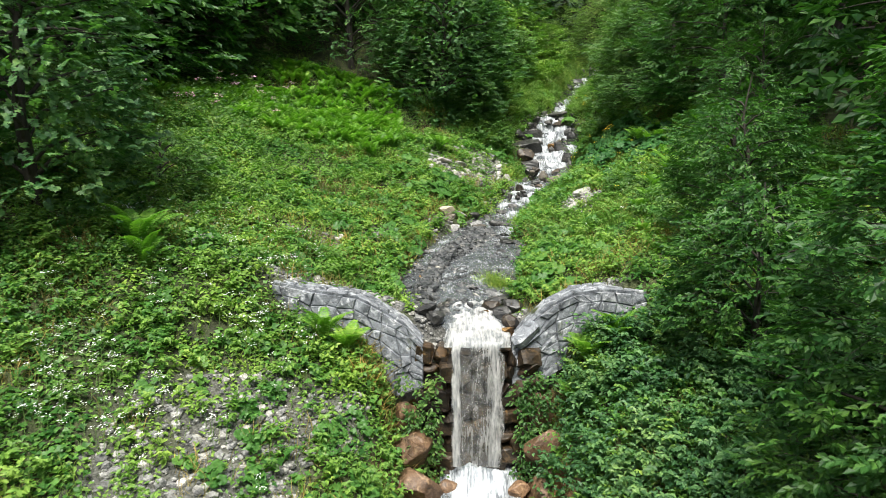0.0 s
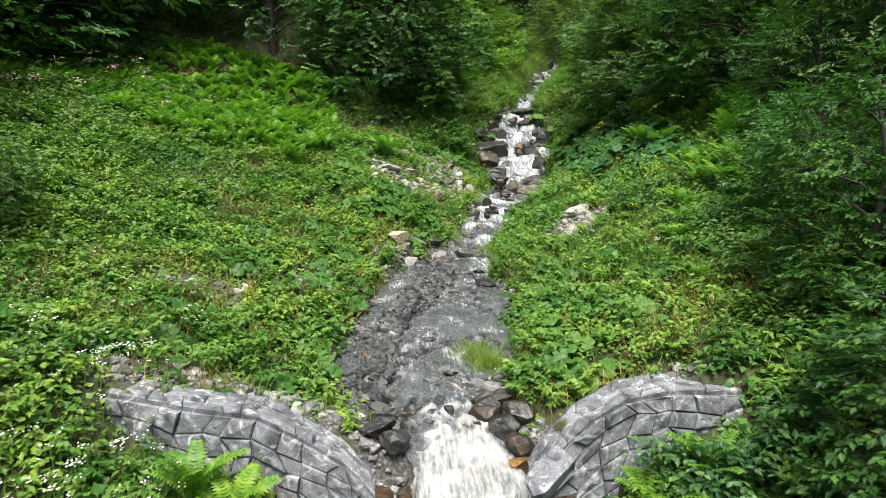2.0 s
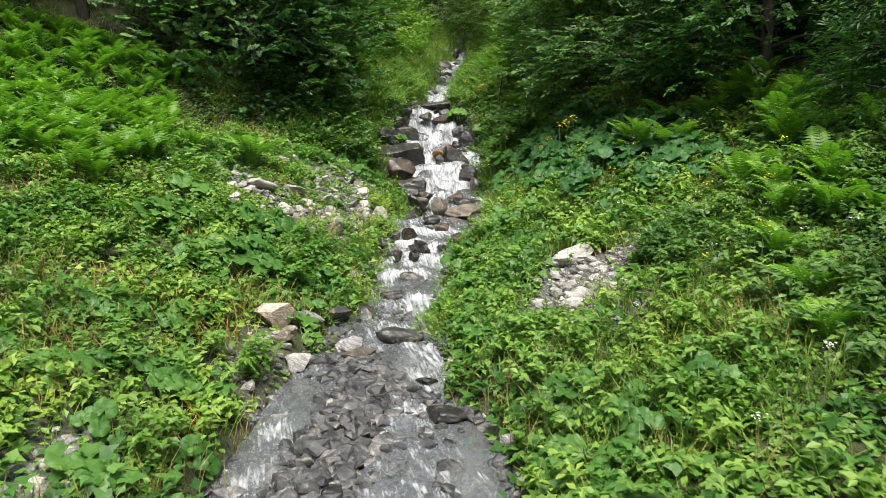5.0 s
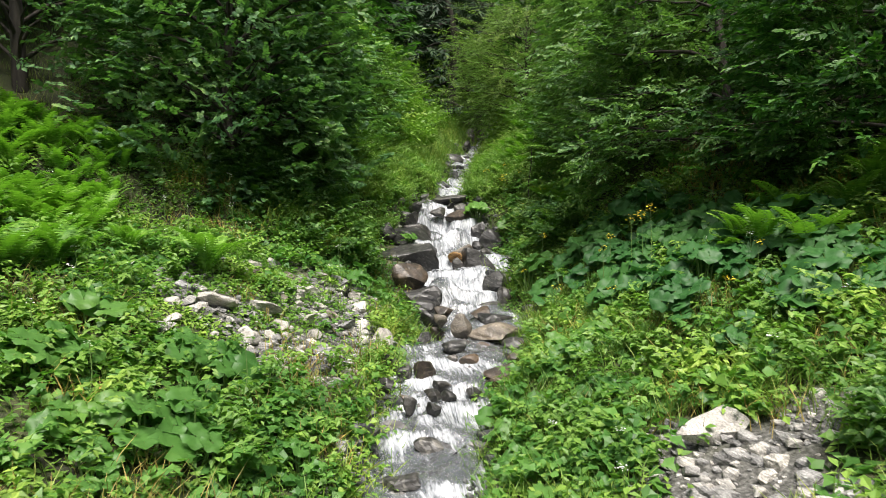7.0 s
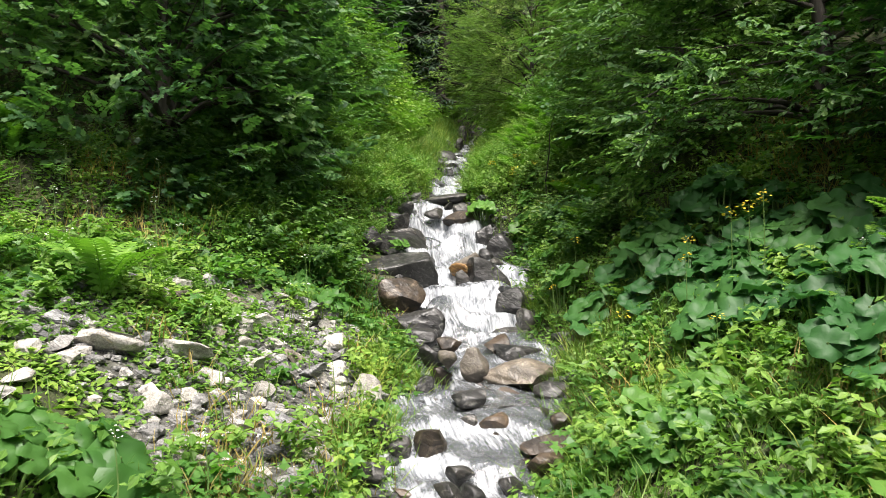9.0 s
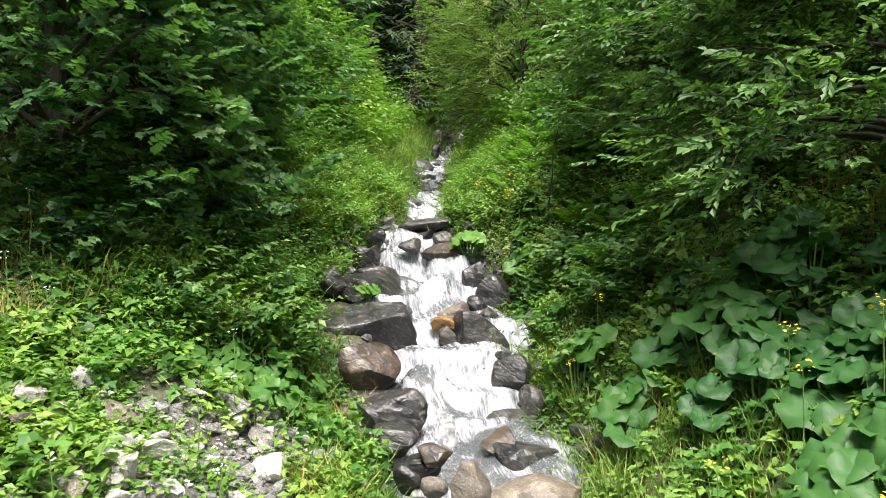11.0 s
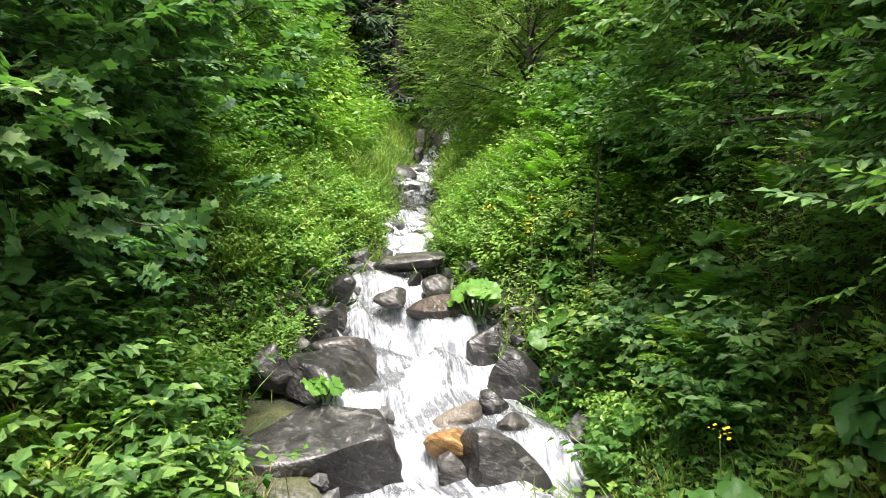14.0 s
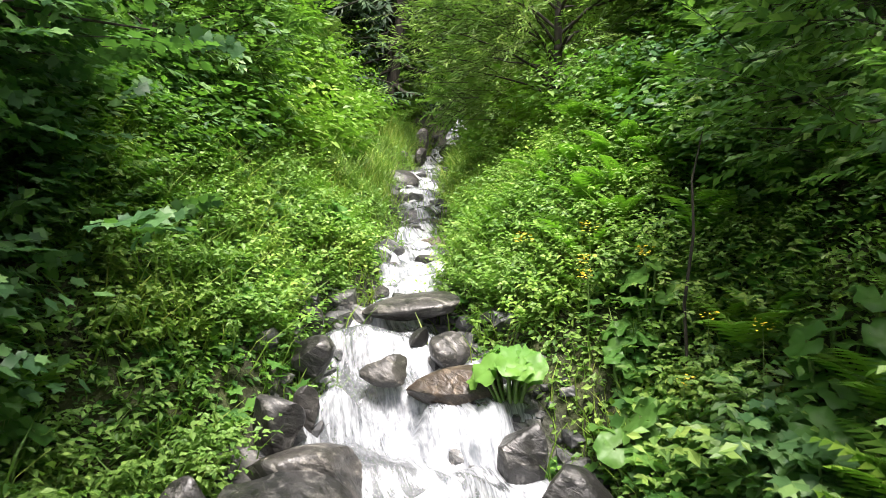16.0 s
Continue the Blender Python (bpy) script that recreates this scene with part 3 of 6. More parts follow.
# ---- trees ----
def crown_parts(rng, seed, shell, height, crown_low, radius, sprays, leaf, leaf_size, per_spray, mat, style, base_radius, limbs, lean=(0.0, 0.0), apart=True):
    """Meshes of a trunk with its limbs and of a crown of leafy sprays, standing at the origin."""
    top = np.array([lean[0], lean[1], height * 0.93])
    bend = rng.normal(0, 0.12, (5, 3)) * np.array([1, 1, 0.2]) * height * 0.12
    bend[0] = bend[-1] = 0
    us = np.linspace(0, 1, 5)
    spine = us[:, None] * top + bend
    at = lambda u: np.array([np.interp(u, us, spine[:, i]) for i in range(3)])
    stem = tube([at(u) for u in np.linspace(0, 1, 9)], base_radius * (1.05 - np.linspace(0, 1, 9)) + 0.008, 8)
    wood = []
    low = crown_low / height
    def shape(u):
        w_ = min(max((u - low) / (1 - low), 0.0), 1.0)
        return 1.05 - w_ if style == "spruce" else (0.86 + 0.14 * math.sin(math.pi * w_)) * (1 - w_ ** 2.4) ** 0.55

    twigs_p, twigs_d, w = [], [], []
    for i in range(limbs):
        u = low + (1 - low) * ((i + rng.random()) / limbs) ** 0.9 * 0.97
        start = at(max(u - (0.10 if style != "spruce" else 0.0), 0.08))
        az = i * 2.399963 + rng.normal(0, 0.35)
        reach = radius * shape(u) * rng.uniform(0.72, 1.12)
        if reach < 0.12:
            continue
        out = np.array([math.cos(az), math.sin(az), 0])
        rise = {"layered": 0.16, "round": 0.42, "spruce": -0.28}[style] * reach
        droop = {"layered": -0.14, "round": -0.05, "spruce": 0.08}[style] * reach
        k = np.linspace(0, 1, 6)
        line = start + out * (reach * k)[:, None] + np.array([0, 0, 1.0]) * (rise * np.sqrt(k) + droop * k * k)[:, None] + rng.normal(0, 0.03 * reach, (6, 3)) * k[:, None]
        wood.append(tube(line, 0.30 * base_radius * (1.03 - k) * (0.35 + reach / (radius + 0.01)) * 0.8 + 0.004, 5))
        w.append((line, reach, out))
    total = sum(x[1] ** 1.5 for x in w)
    lx, ld, lu, ls = [], [], [], []
    twig_v = []
    for line, reach, out in w:
        n = max(3, int(sprays * (1 - 0.62 * min(shell, 1)) * reach ** 1.5 / total))
        k = np.clip(rng.beta(2.4, 1.0, n), 0.12, 1.0)
        p = np.stack([np.interp(k, np.linspace(0, 1, 6), line[:, j]) for j in range(3)], -1)
        across = np.array([-out[1], out[0], 0])
        fan = rng.normal(0, 0.62, n) * reach * (0.25 + 0.5 * (1 - np.abs(k - 0.6)))
        lift = rng.normal(0, {"layered": 0.085, "round": 0.24, "spruce": 0.05}[style], n) * reach
        p = p + across * fan[:, None] * 0.75 + np.array([0, 0, 1.0]) * (lift - 0.05 * np.abs(fan))[:, None]
        d = unit(out * 1.0 + across * (np.sign(fan) * np.minimum(np.abs(fan) / (reach * 0.4 + 0.01), 1.2))[:, None] + rng.normal(0, 0.35, (n, 3)) + np.array([0, 0, {"layered": -0.06, "round": 0.06, "spruce": -0.25}[style]]))
        twigs_p.append(p)
        twigs_d.append(d)
    # an uneven outer shell of sprays
    n = int(sprays * shell * 1.35)
    if n:
        az, hh = rng.uniform(0, 6.283, n * 2), rng.uniform(low, 0.99, n * 2)
        prof = np.array([shape(q) for q in np.linspace(low, 0.99, 40)])
        rr = np.interp(hh, np.linspace(low, 0.99, 40), prof)
        keep = rng.random(n * 2) < 0.25 + 0.75 * rr
        az, hh, rr = az[keep][:n], hh[keep][:n], rr[keep][:n]
        lump = 0.86 + 0.20 * rough(az * 1.6, hh * height / radius * 1.6, 0.62, seed) + 0.09 * value_noise(az * 4, hh * height / radius * 5, 0.7, seed + 5)
        # layers: boughs gather the leaves into tiers with dark between
        tier = value_noise(hh * height * 1.0 + 0.5 * np.sin(az * 2 + seed), az * 0.8, 0.42, seed + 9)
        ok = tier > {"layered": 0.06, "round": -0.05, "spruce": -2}[style]
        az, hh, rr, lump = az[ok], hh[ok], rr[ok], lump[ok]
        o = np.stack([np.cos(az), np.sin(az), 0 * az], -1)
        c = np.stack([np.interp(hh, us, spine[:, 0]), np.interp(hh, us, spine[:, 1]), hh * height * 0.95], -1)
        twigs_p.append(c + o * (radius * rr * lump * rng.uniform(0.82, 1.0, len(az)))[:, None])
        twigs_d.append(unit(o + rng.normal(0, 0.4, (len(az), 3)) + np.array([0, 0, -0.12])))
    P, D = np.concatenate(twigs_p), np.concatenate(twigs_d)
    n = len(P)
    length = leaf_size * per_spray * 0.30 * rng.uniform(0.7, 1.25, n)
    away = P - np.array([lean[0] * 0.5, lean[1] * 0.5, 0.45 * height])
    away = unit(away * np.array([1, 1, 0.6]))
    tilt = {"layered": 0.55, "round": 0.5, "spruce": 0.5}[style]
    up = unit(np.array([0, 0, 1.0]) + away * tilt + rng.normal(0, 0.28, (n, 3)))
    F = frames_of(D, up)
    twig_shape = tube([(0, -0.5, 0.0), (0, 0.4, 0.02), (0, 1, -0.06)], [0.010, 0.007, 0.003], 3)
    few = slice(0, None, 2 if apart else 12)
    twigs = scatter(twig_shape, P[few], F[few], length[few])
    for j in range(per_spray):
        k = (j + 0.5) / per_spray
        side = 1 if j % 2 else -1
        base = P + D * (length * k)[:, None] + F[:, :, 0] * (side * 0.01)
        ang = side * (0.95 - 0.75 * k) + rng.normal(0, 0.25, n)
        fwd = D * np.cos(ang)[:, None] + F[:, :, 0] * np.sin(ang)[:, None] + np.array([0, 0, -0.16]) + rng.normal(0, 0.14, (n, 3))
        lx.append(base)
        ld.append(fwd)
        lu.append(unit(F[:, :, 2] + rng.normal(0, 0.30, (n, 3))))
        ls.append(leaf_size * rng.uniform(0.62, 1.2, n))
    lx, ld, lu, ls = (np.concatenate(a) for a in (lx, ld, lu, ls))
    leaves = scatter(leaf, lx, frames_of(ld, lu), ls)
    limb_meshes = [mesh_from("limb", *w_, M_BARK, flat=False) for w_ in wood] if apart else [mesh_from("bough_growth", *join(wood), M_BARK, flat=False)]
    return mesh_from("trunk", *stem, M_BARK, flat=False), mesh_from("crown", leaves[0], leaves[1], mat), mesh_from("twig_growth", *twigs, M_BARK), limb_meshes


def tree(name, x, y, label, seed, height, crown_low, radius, sprays, leaf=LEAF, leaf_size=0.13, per_spray=11, mat=None, style="layered", base_radius=0.12, limbs=26, category="tree", sink=0.1, lean=(0.0, 0.0), group="", apart=True, shell=0.9):
    rng = np.random.default_rng(seed)
    trunk, crown, twigs, boughs = crown_parts(rng, seed, shell, height, crown_low, radius, sprays, leaf, leaf_size, per_spray, mat, style, base_radius, limbs, lean, apart)
    ob = tagged(new(name), label, category, group)
    ob.matrix_world = pose(x, y, float(ground_z(x, y)) - sink)
    stem = part("trunk", trunk, ob)
    for b in boughs:
        limb = part("limb" if apart else "bough_growth", b, stem)
        if not apart:
            tagged(limb, kind="stuff")
    tagged(part("crown", crown, ob), kind="stuff")
    tagged(part("twig_growth", twigs, ob), kind="stuff")
    return ob

# ---- ground ----
def gravel_mask(x, y):
    """Where stones lie bare: stream margins, the scree patches on both banks and below the wall."""
    x, y = np.asarray(x, float), np.asarray(y, float)
    near = np.clip(y, 9, 90)
    d = np.maximum(left_edge(near) - x, 0) + np.maximum(x - right_edge(near), 0)
    m = (1 - smooth(0.0, 0.28, d)) * smooth(12.6, 13.0, y)
    wob = 0.45 * rough(x, y, 0.8, 41)
    for cx, cy, rx, ry, k in ((3.2, 29.3, 0.5, 0.9, 0.8), (1.7, 26.9, 0.9, 1.7, 0.9), (0.9, 25.3, 1.3, 1.2, 0.85), (0.0, 25.9, 0.9, 0.7, 0.75), (3.85, 20.2, 0.75, 1.1, 0.9), (4.7, 20.6, 0.9, 0.35, 0.9), (-3.3, 9.9, 1.7, 1.8, 0.75), (-1.7, 11.0, 0.7, 0.8, 0.6),
                              (-1.6, 17.6, 0.6, 0.9, 0.8), (-2.9, 16.4, 1.0, 0.5, 0.6), (-3.0, 13.6, 1.5, 0.45, 0.75), (-1.0, 13.5, 0.7, 0.5, 0.8), (2.7, 13.25, 0.9, 0.25, 0.5), (0.0, 19.9, 0.5, 0.9, 0.5), (-0.3, 12.95, 0.5, 0.45, 0.9), (1.45, 13.0, 0.35, 0.4, 0.9), (1.4, 22.6, 0.4, 0.9, 0.6)):
        m = np.maximum(m, k * (1 - smooth(0.5, 1.25, np.hypot((x - cx) / rx, (y - cy) / ry) + wob)))
    return m


def axis(pieces):
    out = [pieces[0][0]]
    for a, b, step in pieces:
        n = max(1, int(round((b - a) / step)))
        out += [a + (b - a) * (i + 1) / n for i in range(n)]
    return np.array(out)


GX = axis([(-900, -200, 100), (-200, -60, 14), (-60, -20, 2.5), (-20, -9, 0.5), (-9, 11, 0.11), (11, 20, 0.4), (20, 60, 2.5), (60, 200, 14), (200, 900, 100)])
GY = axis([(-900, -200, 100), (-200, -40, 16), (-40, 0, 2.5), (0, 8, 0.4), (8, 12.2, 0.11), (12.2, 13.0, 0.05), (13.0, 36, 0.11), (36, 62, 0.35), (62, 120, 3), (120, 300, 18), (300, 900, 100)])
gx, gy = np.meshgrid(GX, GY)
gz = ground_z(gx, gy)
nx, ny = len(GX), len(GY)
ii = (np.arange(ny - 1)[:, None] * nx + np.arange(nx - 1)[None]).ravel()
me = mesh_from("ground", np.stack([gx, gy, gz], -1).reshape(-1, 3), np.stack([ii, ii + 1, ii + nx + 1, ii + nx], -1), M_GROUND, flat=False)
me.attributes.new("gravel", "FLOAT", "POINT").data.foreach_set("value", gravel_mask(gx, gy).ravel().astype(np.float32))
rust = (1 - smooth(1.1, 2.0, np.abs(gx - 0.65) + 0.25 * rough(gx, gy, 0.6, 44))) * (gy < 12.6) * smooth(9.6, 10.6, gy) * (1 - smooth(4.6, 5.4, gz + 0.2 * rough(gx, gy, 0.5, 45)))
me.attributes.new("rust", "FLOAT", "POINT").data.foreach_set("value", rust.ravel().astype(np.float32))
ground = tagged(new("ground", me), "steep grassy mountain hillside of soil and grey grit", "ground", kind="structure")


# ---- the stream ----
def flow_map(me, across, along):
    """Coordinates in metres across and along the current, for the water's streaks."""
    loops = np.empty(len(me.loops), np.int32)
    me.loops.foreach_get("vertex_index", loops)
    uv = np.stack([np.asarray(across, float).ravel()[loops], np.asarray(along, float).ravel()[loops]], -1)
    me.uv_layers.new(name="flow").data.foreach_set("uv", uv.ravel().astype(np.float32))


def stream_sheet(name, y0, y1, step, across, label):
    ys = np.linspace(y0, y1, int((y1 - y0) / step) + 1)
    k = np.linspace(-0.04, 1.04, across)
    l, r = left_edge(ys), right_edge(ys)
    X = l[:, None] + (r - l)[:, None] * k[None]
    Y = np.repeat(ys[:, None], across, 1)
    Z = stepped(X, Y)
    rim = np.abs(k - 0.5)[None] * 2
    Z = Z + 0.035 * (1 - rim ** 4) - 0.02
    gy_, gx_ = np.gradient(Z, axis=0) / step, np.gradient(Z, axis=1) / np.maximum(np.gradient(X, axis=1), 1e-3)
    steep = np.clip((np.hypot(gy_, gx_ * 0.5) - 0.16) / 0.75, 0, 1)
    # white water is carried on below each drop
    run = steep.copy()
    keep = math.exp(-step / 0.30)
    for i in range(len(ys) - 2, -1, -1):
        run[i] = np.maximum(steep[i], run[i + 1] * keep)
    wild = np.interp(ys, [13, 20, 22, 25, 28, 34, 60], [-0.13, -0.08, -0.16, -0.20, -0.15, -0.07, -0.04])[:, None]
    down = np.concatenate([[0], np.cumsum(np.hypot(np.diff(Y[:, across // 2]), np.diff(Z[:, across // 2])))])
    V = np.repeat(down[:, None], across, 1) + (Z - Z.mean(axis=1, keepdims=True))
    foam = np.clip(0.06 + wild + 0.62 * run * smooth(19.5, 22, Y) + 0.26 * value_noise(X, Y, 0.42, 51) - 0.12 * rim ** 6, -0.6, 1.0)
    # thin veils where it slides over the domed ledges
    for cx, cy, size, high in DOMES:
        foam -= 1.7 * high * np.exp(-((X - cx) ** 2 + (Y - cy + 0.12) ** 2) / (0.8 * size) ** 2)
    # quick water in the channel beside the bar, and broken water at its head
    beside = X - bar_line(Y) - bar_width(Y)
    foam += (0.12 * np.exp(-((beside - 0.45) / 0.3) ** 2) + 0.34 * smooth(18.0, 19.4, Y) * smooth(-0.1, 0.25, beside)) * (1 - smooth(20.8, 21.8, Y))
    n = len(ys)
    jj = (np.arange(n - 1)[:, None] * across + np.arange(across - 1)[None]).ravel()
    me = mesh_from(name, np.stack([X, Y, Z], -1).reshape(-1, 3), np.stack([jj, jj + 1, jj + across + 1, jj + across], -1), M_WATER, flat=False)
    me.attributes.new("foam", "FLOAT", "POINT").data.foreach_set("value", foam.ravel().astype(np.float32))
    flow_map(me, X, V)
    return tagged(new(name, me), label, "stream", kind="structure")


stream = stream_sheet("water", 12.35, 62.0, 0.05, 44, "shallow mountain stream breaking white over stones")


def fall_grid(x0, x1, nx_, ny_, path, foam_of, seed, name, pinch=0.0):
    u, v = np.meshgrid(np.linspace(0, 1, nx_), np.linspace(0, 1, ny_))
    X = x0 + (x1 - x0) * (0.5 + (u - 0.5) * (1 - pinch * (1 - v)))
    X = X + 0.10 * pinch * 5 * value_noise(v * 11, u * 2.2, 1.0, seed + 1) * (1 - v) ** 0.5
    Y, Z = path(v, u)
    Y = Y + 0.03 * value_noise(X, Z * 0.3, 0.09, seed)
    jj = (np.arange(ny_ - 1)[:, None] * nx_ + np.arange(nx_ - 1)[None]).ravel()
    me = mesh_from(name, np.stack([X, Y, Z], -1).reshape(-1, 3), np.stack([jj, jj + nx_, jj + nx_ + 1, jj + 1], -1), M_FALL, flat=False)
    me.attributes.new("foam", "FLOAT", "POINT").data.foreach_set("value", foam_of(u, v).ravel().astype(np.float32))
    flow_map(me, X, -Z - Y)
    return me


def fall_build(t, p):
    """Falling water: white threads with clear gaps between them."""
    white = white_water(t, p, -0.15, 1.1, (0.6, 0.7, 0.3), ((0.28, (0.34, 0.355, 0.37)), (0.46, (0.52, 0.52, 0.51)), (0.68, (0.72, 0.71, 0.69))))
    clear = t.nodes.new("ShaderNodeBsdfTransparent")
    clear.inputs["Color"].default_value = (0.9, 0.92, 0.92, 1)
    tr = t.nodes.new("ShaderNodeBsdfTranslucent")
    tr.inputs["Color"].default_value = (0.6, 0.63, 0.66, 1)
    body = t.nodes.new("ShaderNodeMixShader")
    body.inputs[0].default_value = 0.3
    t.links.new(p.outputs["BSDF"], body.inputs[1])
    t.links.new(tr.outputs[0], body.inputs[2])
    out = t.nodes.new("ShaderNodeMixShader")
    t.links.new(white, out.inputs[0])
    t.links.new(clear.outputs[0], out.inputs[1])
    t.links.new(body.outputs[0], out.inputs[2])
    t.links.new(out.outputs[0], t.nodes["Material Output"].inputs["Surface"])


M_FALL = material("falling_water", fall_build)
waterfall = tagged(new("waterfall"), "thin white waterfall dropping over a stone sill", "waterfall", kind="structure")
LIP = 6.325
part("chute", fall_grid(0.02, 1.22, 60, 80, lambda v, u: (14.05 - 1.88 * v, 6.68 - 0.10 * smooth(0.955, 1.0, v) - 0.30 * v - 0.06 * v * v + 0.07 * value_noise(u * 6, v * 9, 0.6, 2) * (1 - v * v) - 0.14 * np.abs(2 * u - 1) ** 3 * (1 - v)), lambda u, v: 0.80 * smooth(0, 0.4, v) + 0.10 + 0.75 * value_noise(u * 6, v * 9, 0.6, 61) * (1 - 0.8 * v) - 1.0 * np.abs(2 * u - 1) ** 4 * (1 - 0.7 * v) - 0.12 * smooth(0.6, 1.0, v), 62, "chute", 0.2), waterfall, "white water sliding over the sill")
drop = lambda v: LIP - 0.015 - 2.22 * v ** 1.4
part("curtain", fall_grid(0.14, 1.10, 70, 60, lambda v, u: (12.21 - 0.34 * v ** 0.7, drop(v)), lambda u, v: 0.08 - 0.5 * smooth(0.94, 1.0, u + 0.05 * value_noise(v * 14, u * 0, 1.0, 68)) - 0.5 * smooth(0.06, 0.0, u + 0.05 * value_noise(v * 12, u * 0, 1.0, 69)) + 0.66 * np.exp(-((u - 0.09) / 0.09) ** 2) + 0.42 * np.exp(-((u - 0.82) / 0.13) ** 2) + 0.08 * np.exp(-((u - 0.5) / 0.2) ** 2) + 0.55 * (1 - smooth(0, 0.16, v)) + 0.14 * v, 63, "curtain"), waterfall)
u, v = np.meshgrid(np.linspace(0, 1, 48), np.linspace(0, 1, 36))
X, Y = -0.05 + 1.4 * u, 10.6 + 1.75 * v
Z = 3.98 + 0.20 * np.exp(-((u - 0.5) / 0.34) ** 2 - ((v - 0.68) / 0.22) ** 2) * (1 + 0.4 * rough(X, Y, 0.16, 66)) + 0.02 * rough(X, Y, 0.2, 67) - 0.35 * (1 - v)
jj = (np.arange(35)[:, None] * 48 + np.arange(47)[None]).ravel()
me = mesh_from("plunge_pool", np.stack([X, Y, Z], -1).reshape(-1, 3), np.stack([jj, jj + 1, jj + 49, jj + 48], -1), M_WATER, flat=False)
me.attributes.new("foam", "FLOAT", "POINT").data.foreach_set("value", (0.15 + 0.75 * np.exp(-((u - 0.5) / 0.45) ** 2 - ((v - 0.6) / 0.5) ** 2)).ravel().astype(np.float32))
flow_map(me, X, Y)
part("plunge_pool", me, waterfall, "white foam where the fall lands")

# ---- stone walls at the fall ----
STAINED = [block_mesh("stone", M_STAIN, 20 + i) for i in range(3)] + [rock_mesh("stone", M_STAIN, 70 + i, 3, 0.9, 1.0) for i in range(4)]


def wing_wall(name, line, depth, label, seed):
    """A curved dry-stone wing: a mortared core, face stones in courses and capping stones along its top."""
    line = np.array(line)
    seg = np.concatenate([[0], np.cumsum(np.linalg.norm(np.diff(line[:, :2], axis=0), axis=1))])
    at = lambda s: np.array([np.interp(s, seg, line[:, i]) for i in range(3)])
    wall = tagged(new(name), label, "stone wall", kind="structure")
    rng = np.random.default_rng(seed)
    v, n = [], 24
    deep_at = lambda s: depth * float(0.55 + 0.45 * smooth(0.0, 0.55, s))
    for i in range(n):
        p = at(seg[-1] * i / (n - 1))
        low = deep_at(seg[-1] * i / (n - 1))
        v += [p + (0, -0.04, -0.08), p + (0, 0.55, -0.02), p + (0, 0.60, -0.5), p + (0, 0.45, -low - 0.3), p + (0, -0.04 - 0.1 * low, -low - 0.3), p + (0, -0.06, -0.5)]
    f = []
    for i in range(n - 1):
        for j in range(6):
            a, b = i * 6 + j, i * 6 + (j + 1) % 6
            f.append((a, b, b + 6, a + 6))
    ends = mesh_from("core", np.array(v), np.array(f), M_MORTAR, flat=False)
    part("core", ends, wall, "weathered mortar between the stones")
    def facing(s, d):
        """A point of the battered face, d below the top."""
        return at(min(max(s, 0), seg[-1])) + np.array([0, -0.05 - 0.10 * d, -0.05 - d])

    def topping(s, d):
        """A point of the sloping top, d behind the face."""
        return at(min(max(s, 0), seg[-1])) + np.array([0, d - 0.03, -0.01])

    def fitted(where, out, rows, across, low, high, thick):
        """Uneven four-sided stones fitted close together over a face."""
        grid = {}
        for r in range(rows + 1):
            for c in range(across + 1):
                edge_r, edge_c = r in (0, rows), c in (0, across)
                grid[r, c] = (seg[-1] * (c + (0 if edge_c else rng.normal(0, 0.17) + (0.10 if r % 2 else -0.10))) / across, (r + (0 if edge_r else rng.normal(0, 0.17))) / rows)
        for r in range(rows):
            for c in range(across):
                uv = np.array([grid[r, c], grid[r, c + 1], grid[r + 1, c + 1], grid[r + 1, c]])
                mid = uv.mean(axis=0)
                proud = rng.uniform(low, high)
                rings = []
                for shrink, push in ((0.985, -thick), (0.985, 0.35 * proud), (0.84, proud)):
                    rings += [where(*(mid + (q - mid) * shrink * rng.uniform(0.97, 1.0))) + out * (push + rng.normal(0, 0.006)) for q in uv]
                rings.append(where(*mid) + out * (proud + rng.uniform(-0.005, 0.02)))
                faces = [(8 + k, 8 + (k + 1) % 4, 12) for k in range(4)]
                for lo in (0, 4):
                    for k in range(4):
                        a, b = lo + k, lo + (k + 1) % 4
                        faces += [(a, b, b + 4), (a, b + 4, a + 4)]
                part("stone", mesh_from("stone", np.array(rings), np.array(faces), M_WALL), wall)

    n_across = max(5, int(seg[-1] / 0.26))
    fitted(lambda u, v: facing(u, v * deep_at(min(max(u, 0), seg[-1]))), np.array([0, -1.0, 0.12]), 7, n_across, 0.0, 0.06, 0.14)
    fitted(lambda u, v: topping(u, v * 0.52), np.array([0, -0.1, 1.0]), 3, int(n_across * 1.3), 0.0, 0.04, 0.08)
    return wall


wing_wall("wall_left", [(-0.36, 12.50, 6.22), (-0.62, 12.60, 6.50), (-1.1, 12.68, 6.80), (-1.6, 12.76, 7.04), (-2.2, 12.84, 7.10), (-3.2, 13.0, 7.26)], 1.4, "curved grey stone wing wall with white lichened capping", 3)
wing_wall("wall_right", [(1.26, 12.46, 6.20), (1.55, 12.58, 6.52), (1.9, 12.66, 6.86), (2.4, 12.74, 7.10), (3.0, 12.8, 7.16), (3.8, 12.9, 7.08)], 1.25, "curved grey stone wing wall with moss and lichen", 4)
slab = tagged(new("slab", block_mesh("slab", M_WALL, 2)), "broad smooth grey slab set at the right of the sill", "stone", kind="structure")
slab.matrix_world = pose(1.52, 12.50, 6.38, 12, -38, 18) @ Matrix.Diagonal((0.52, 0.34, 0.20, 1))
sill_wall = tagged(new("sill_wall"), "rust-brown wet masonry face behind the waterfall", "stone wall", kind="structure")
bm = bmesh.new()
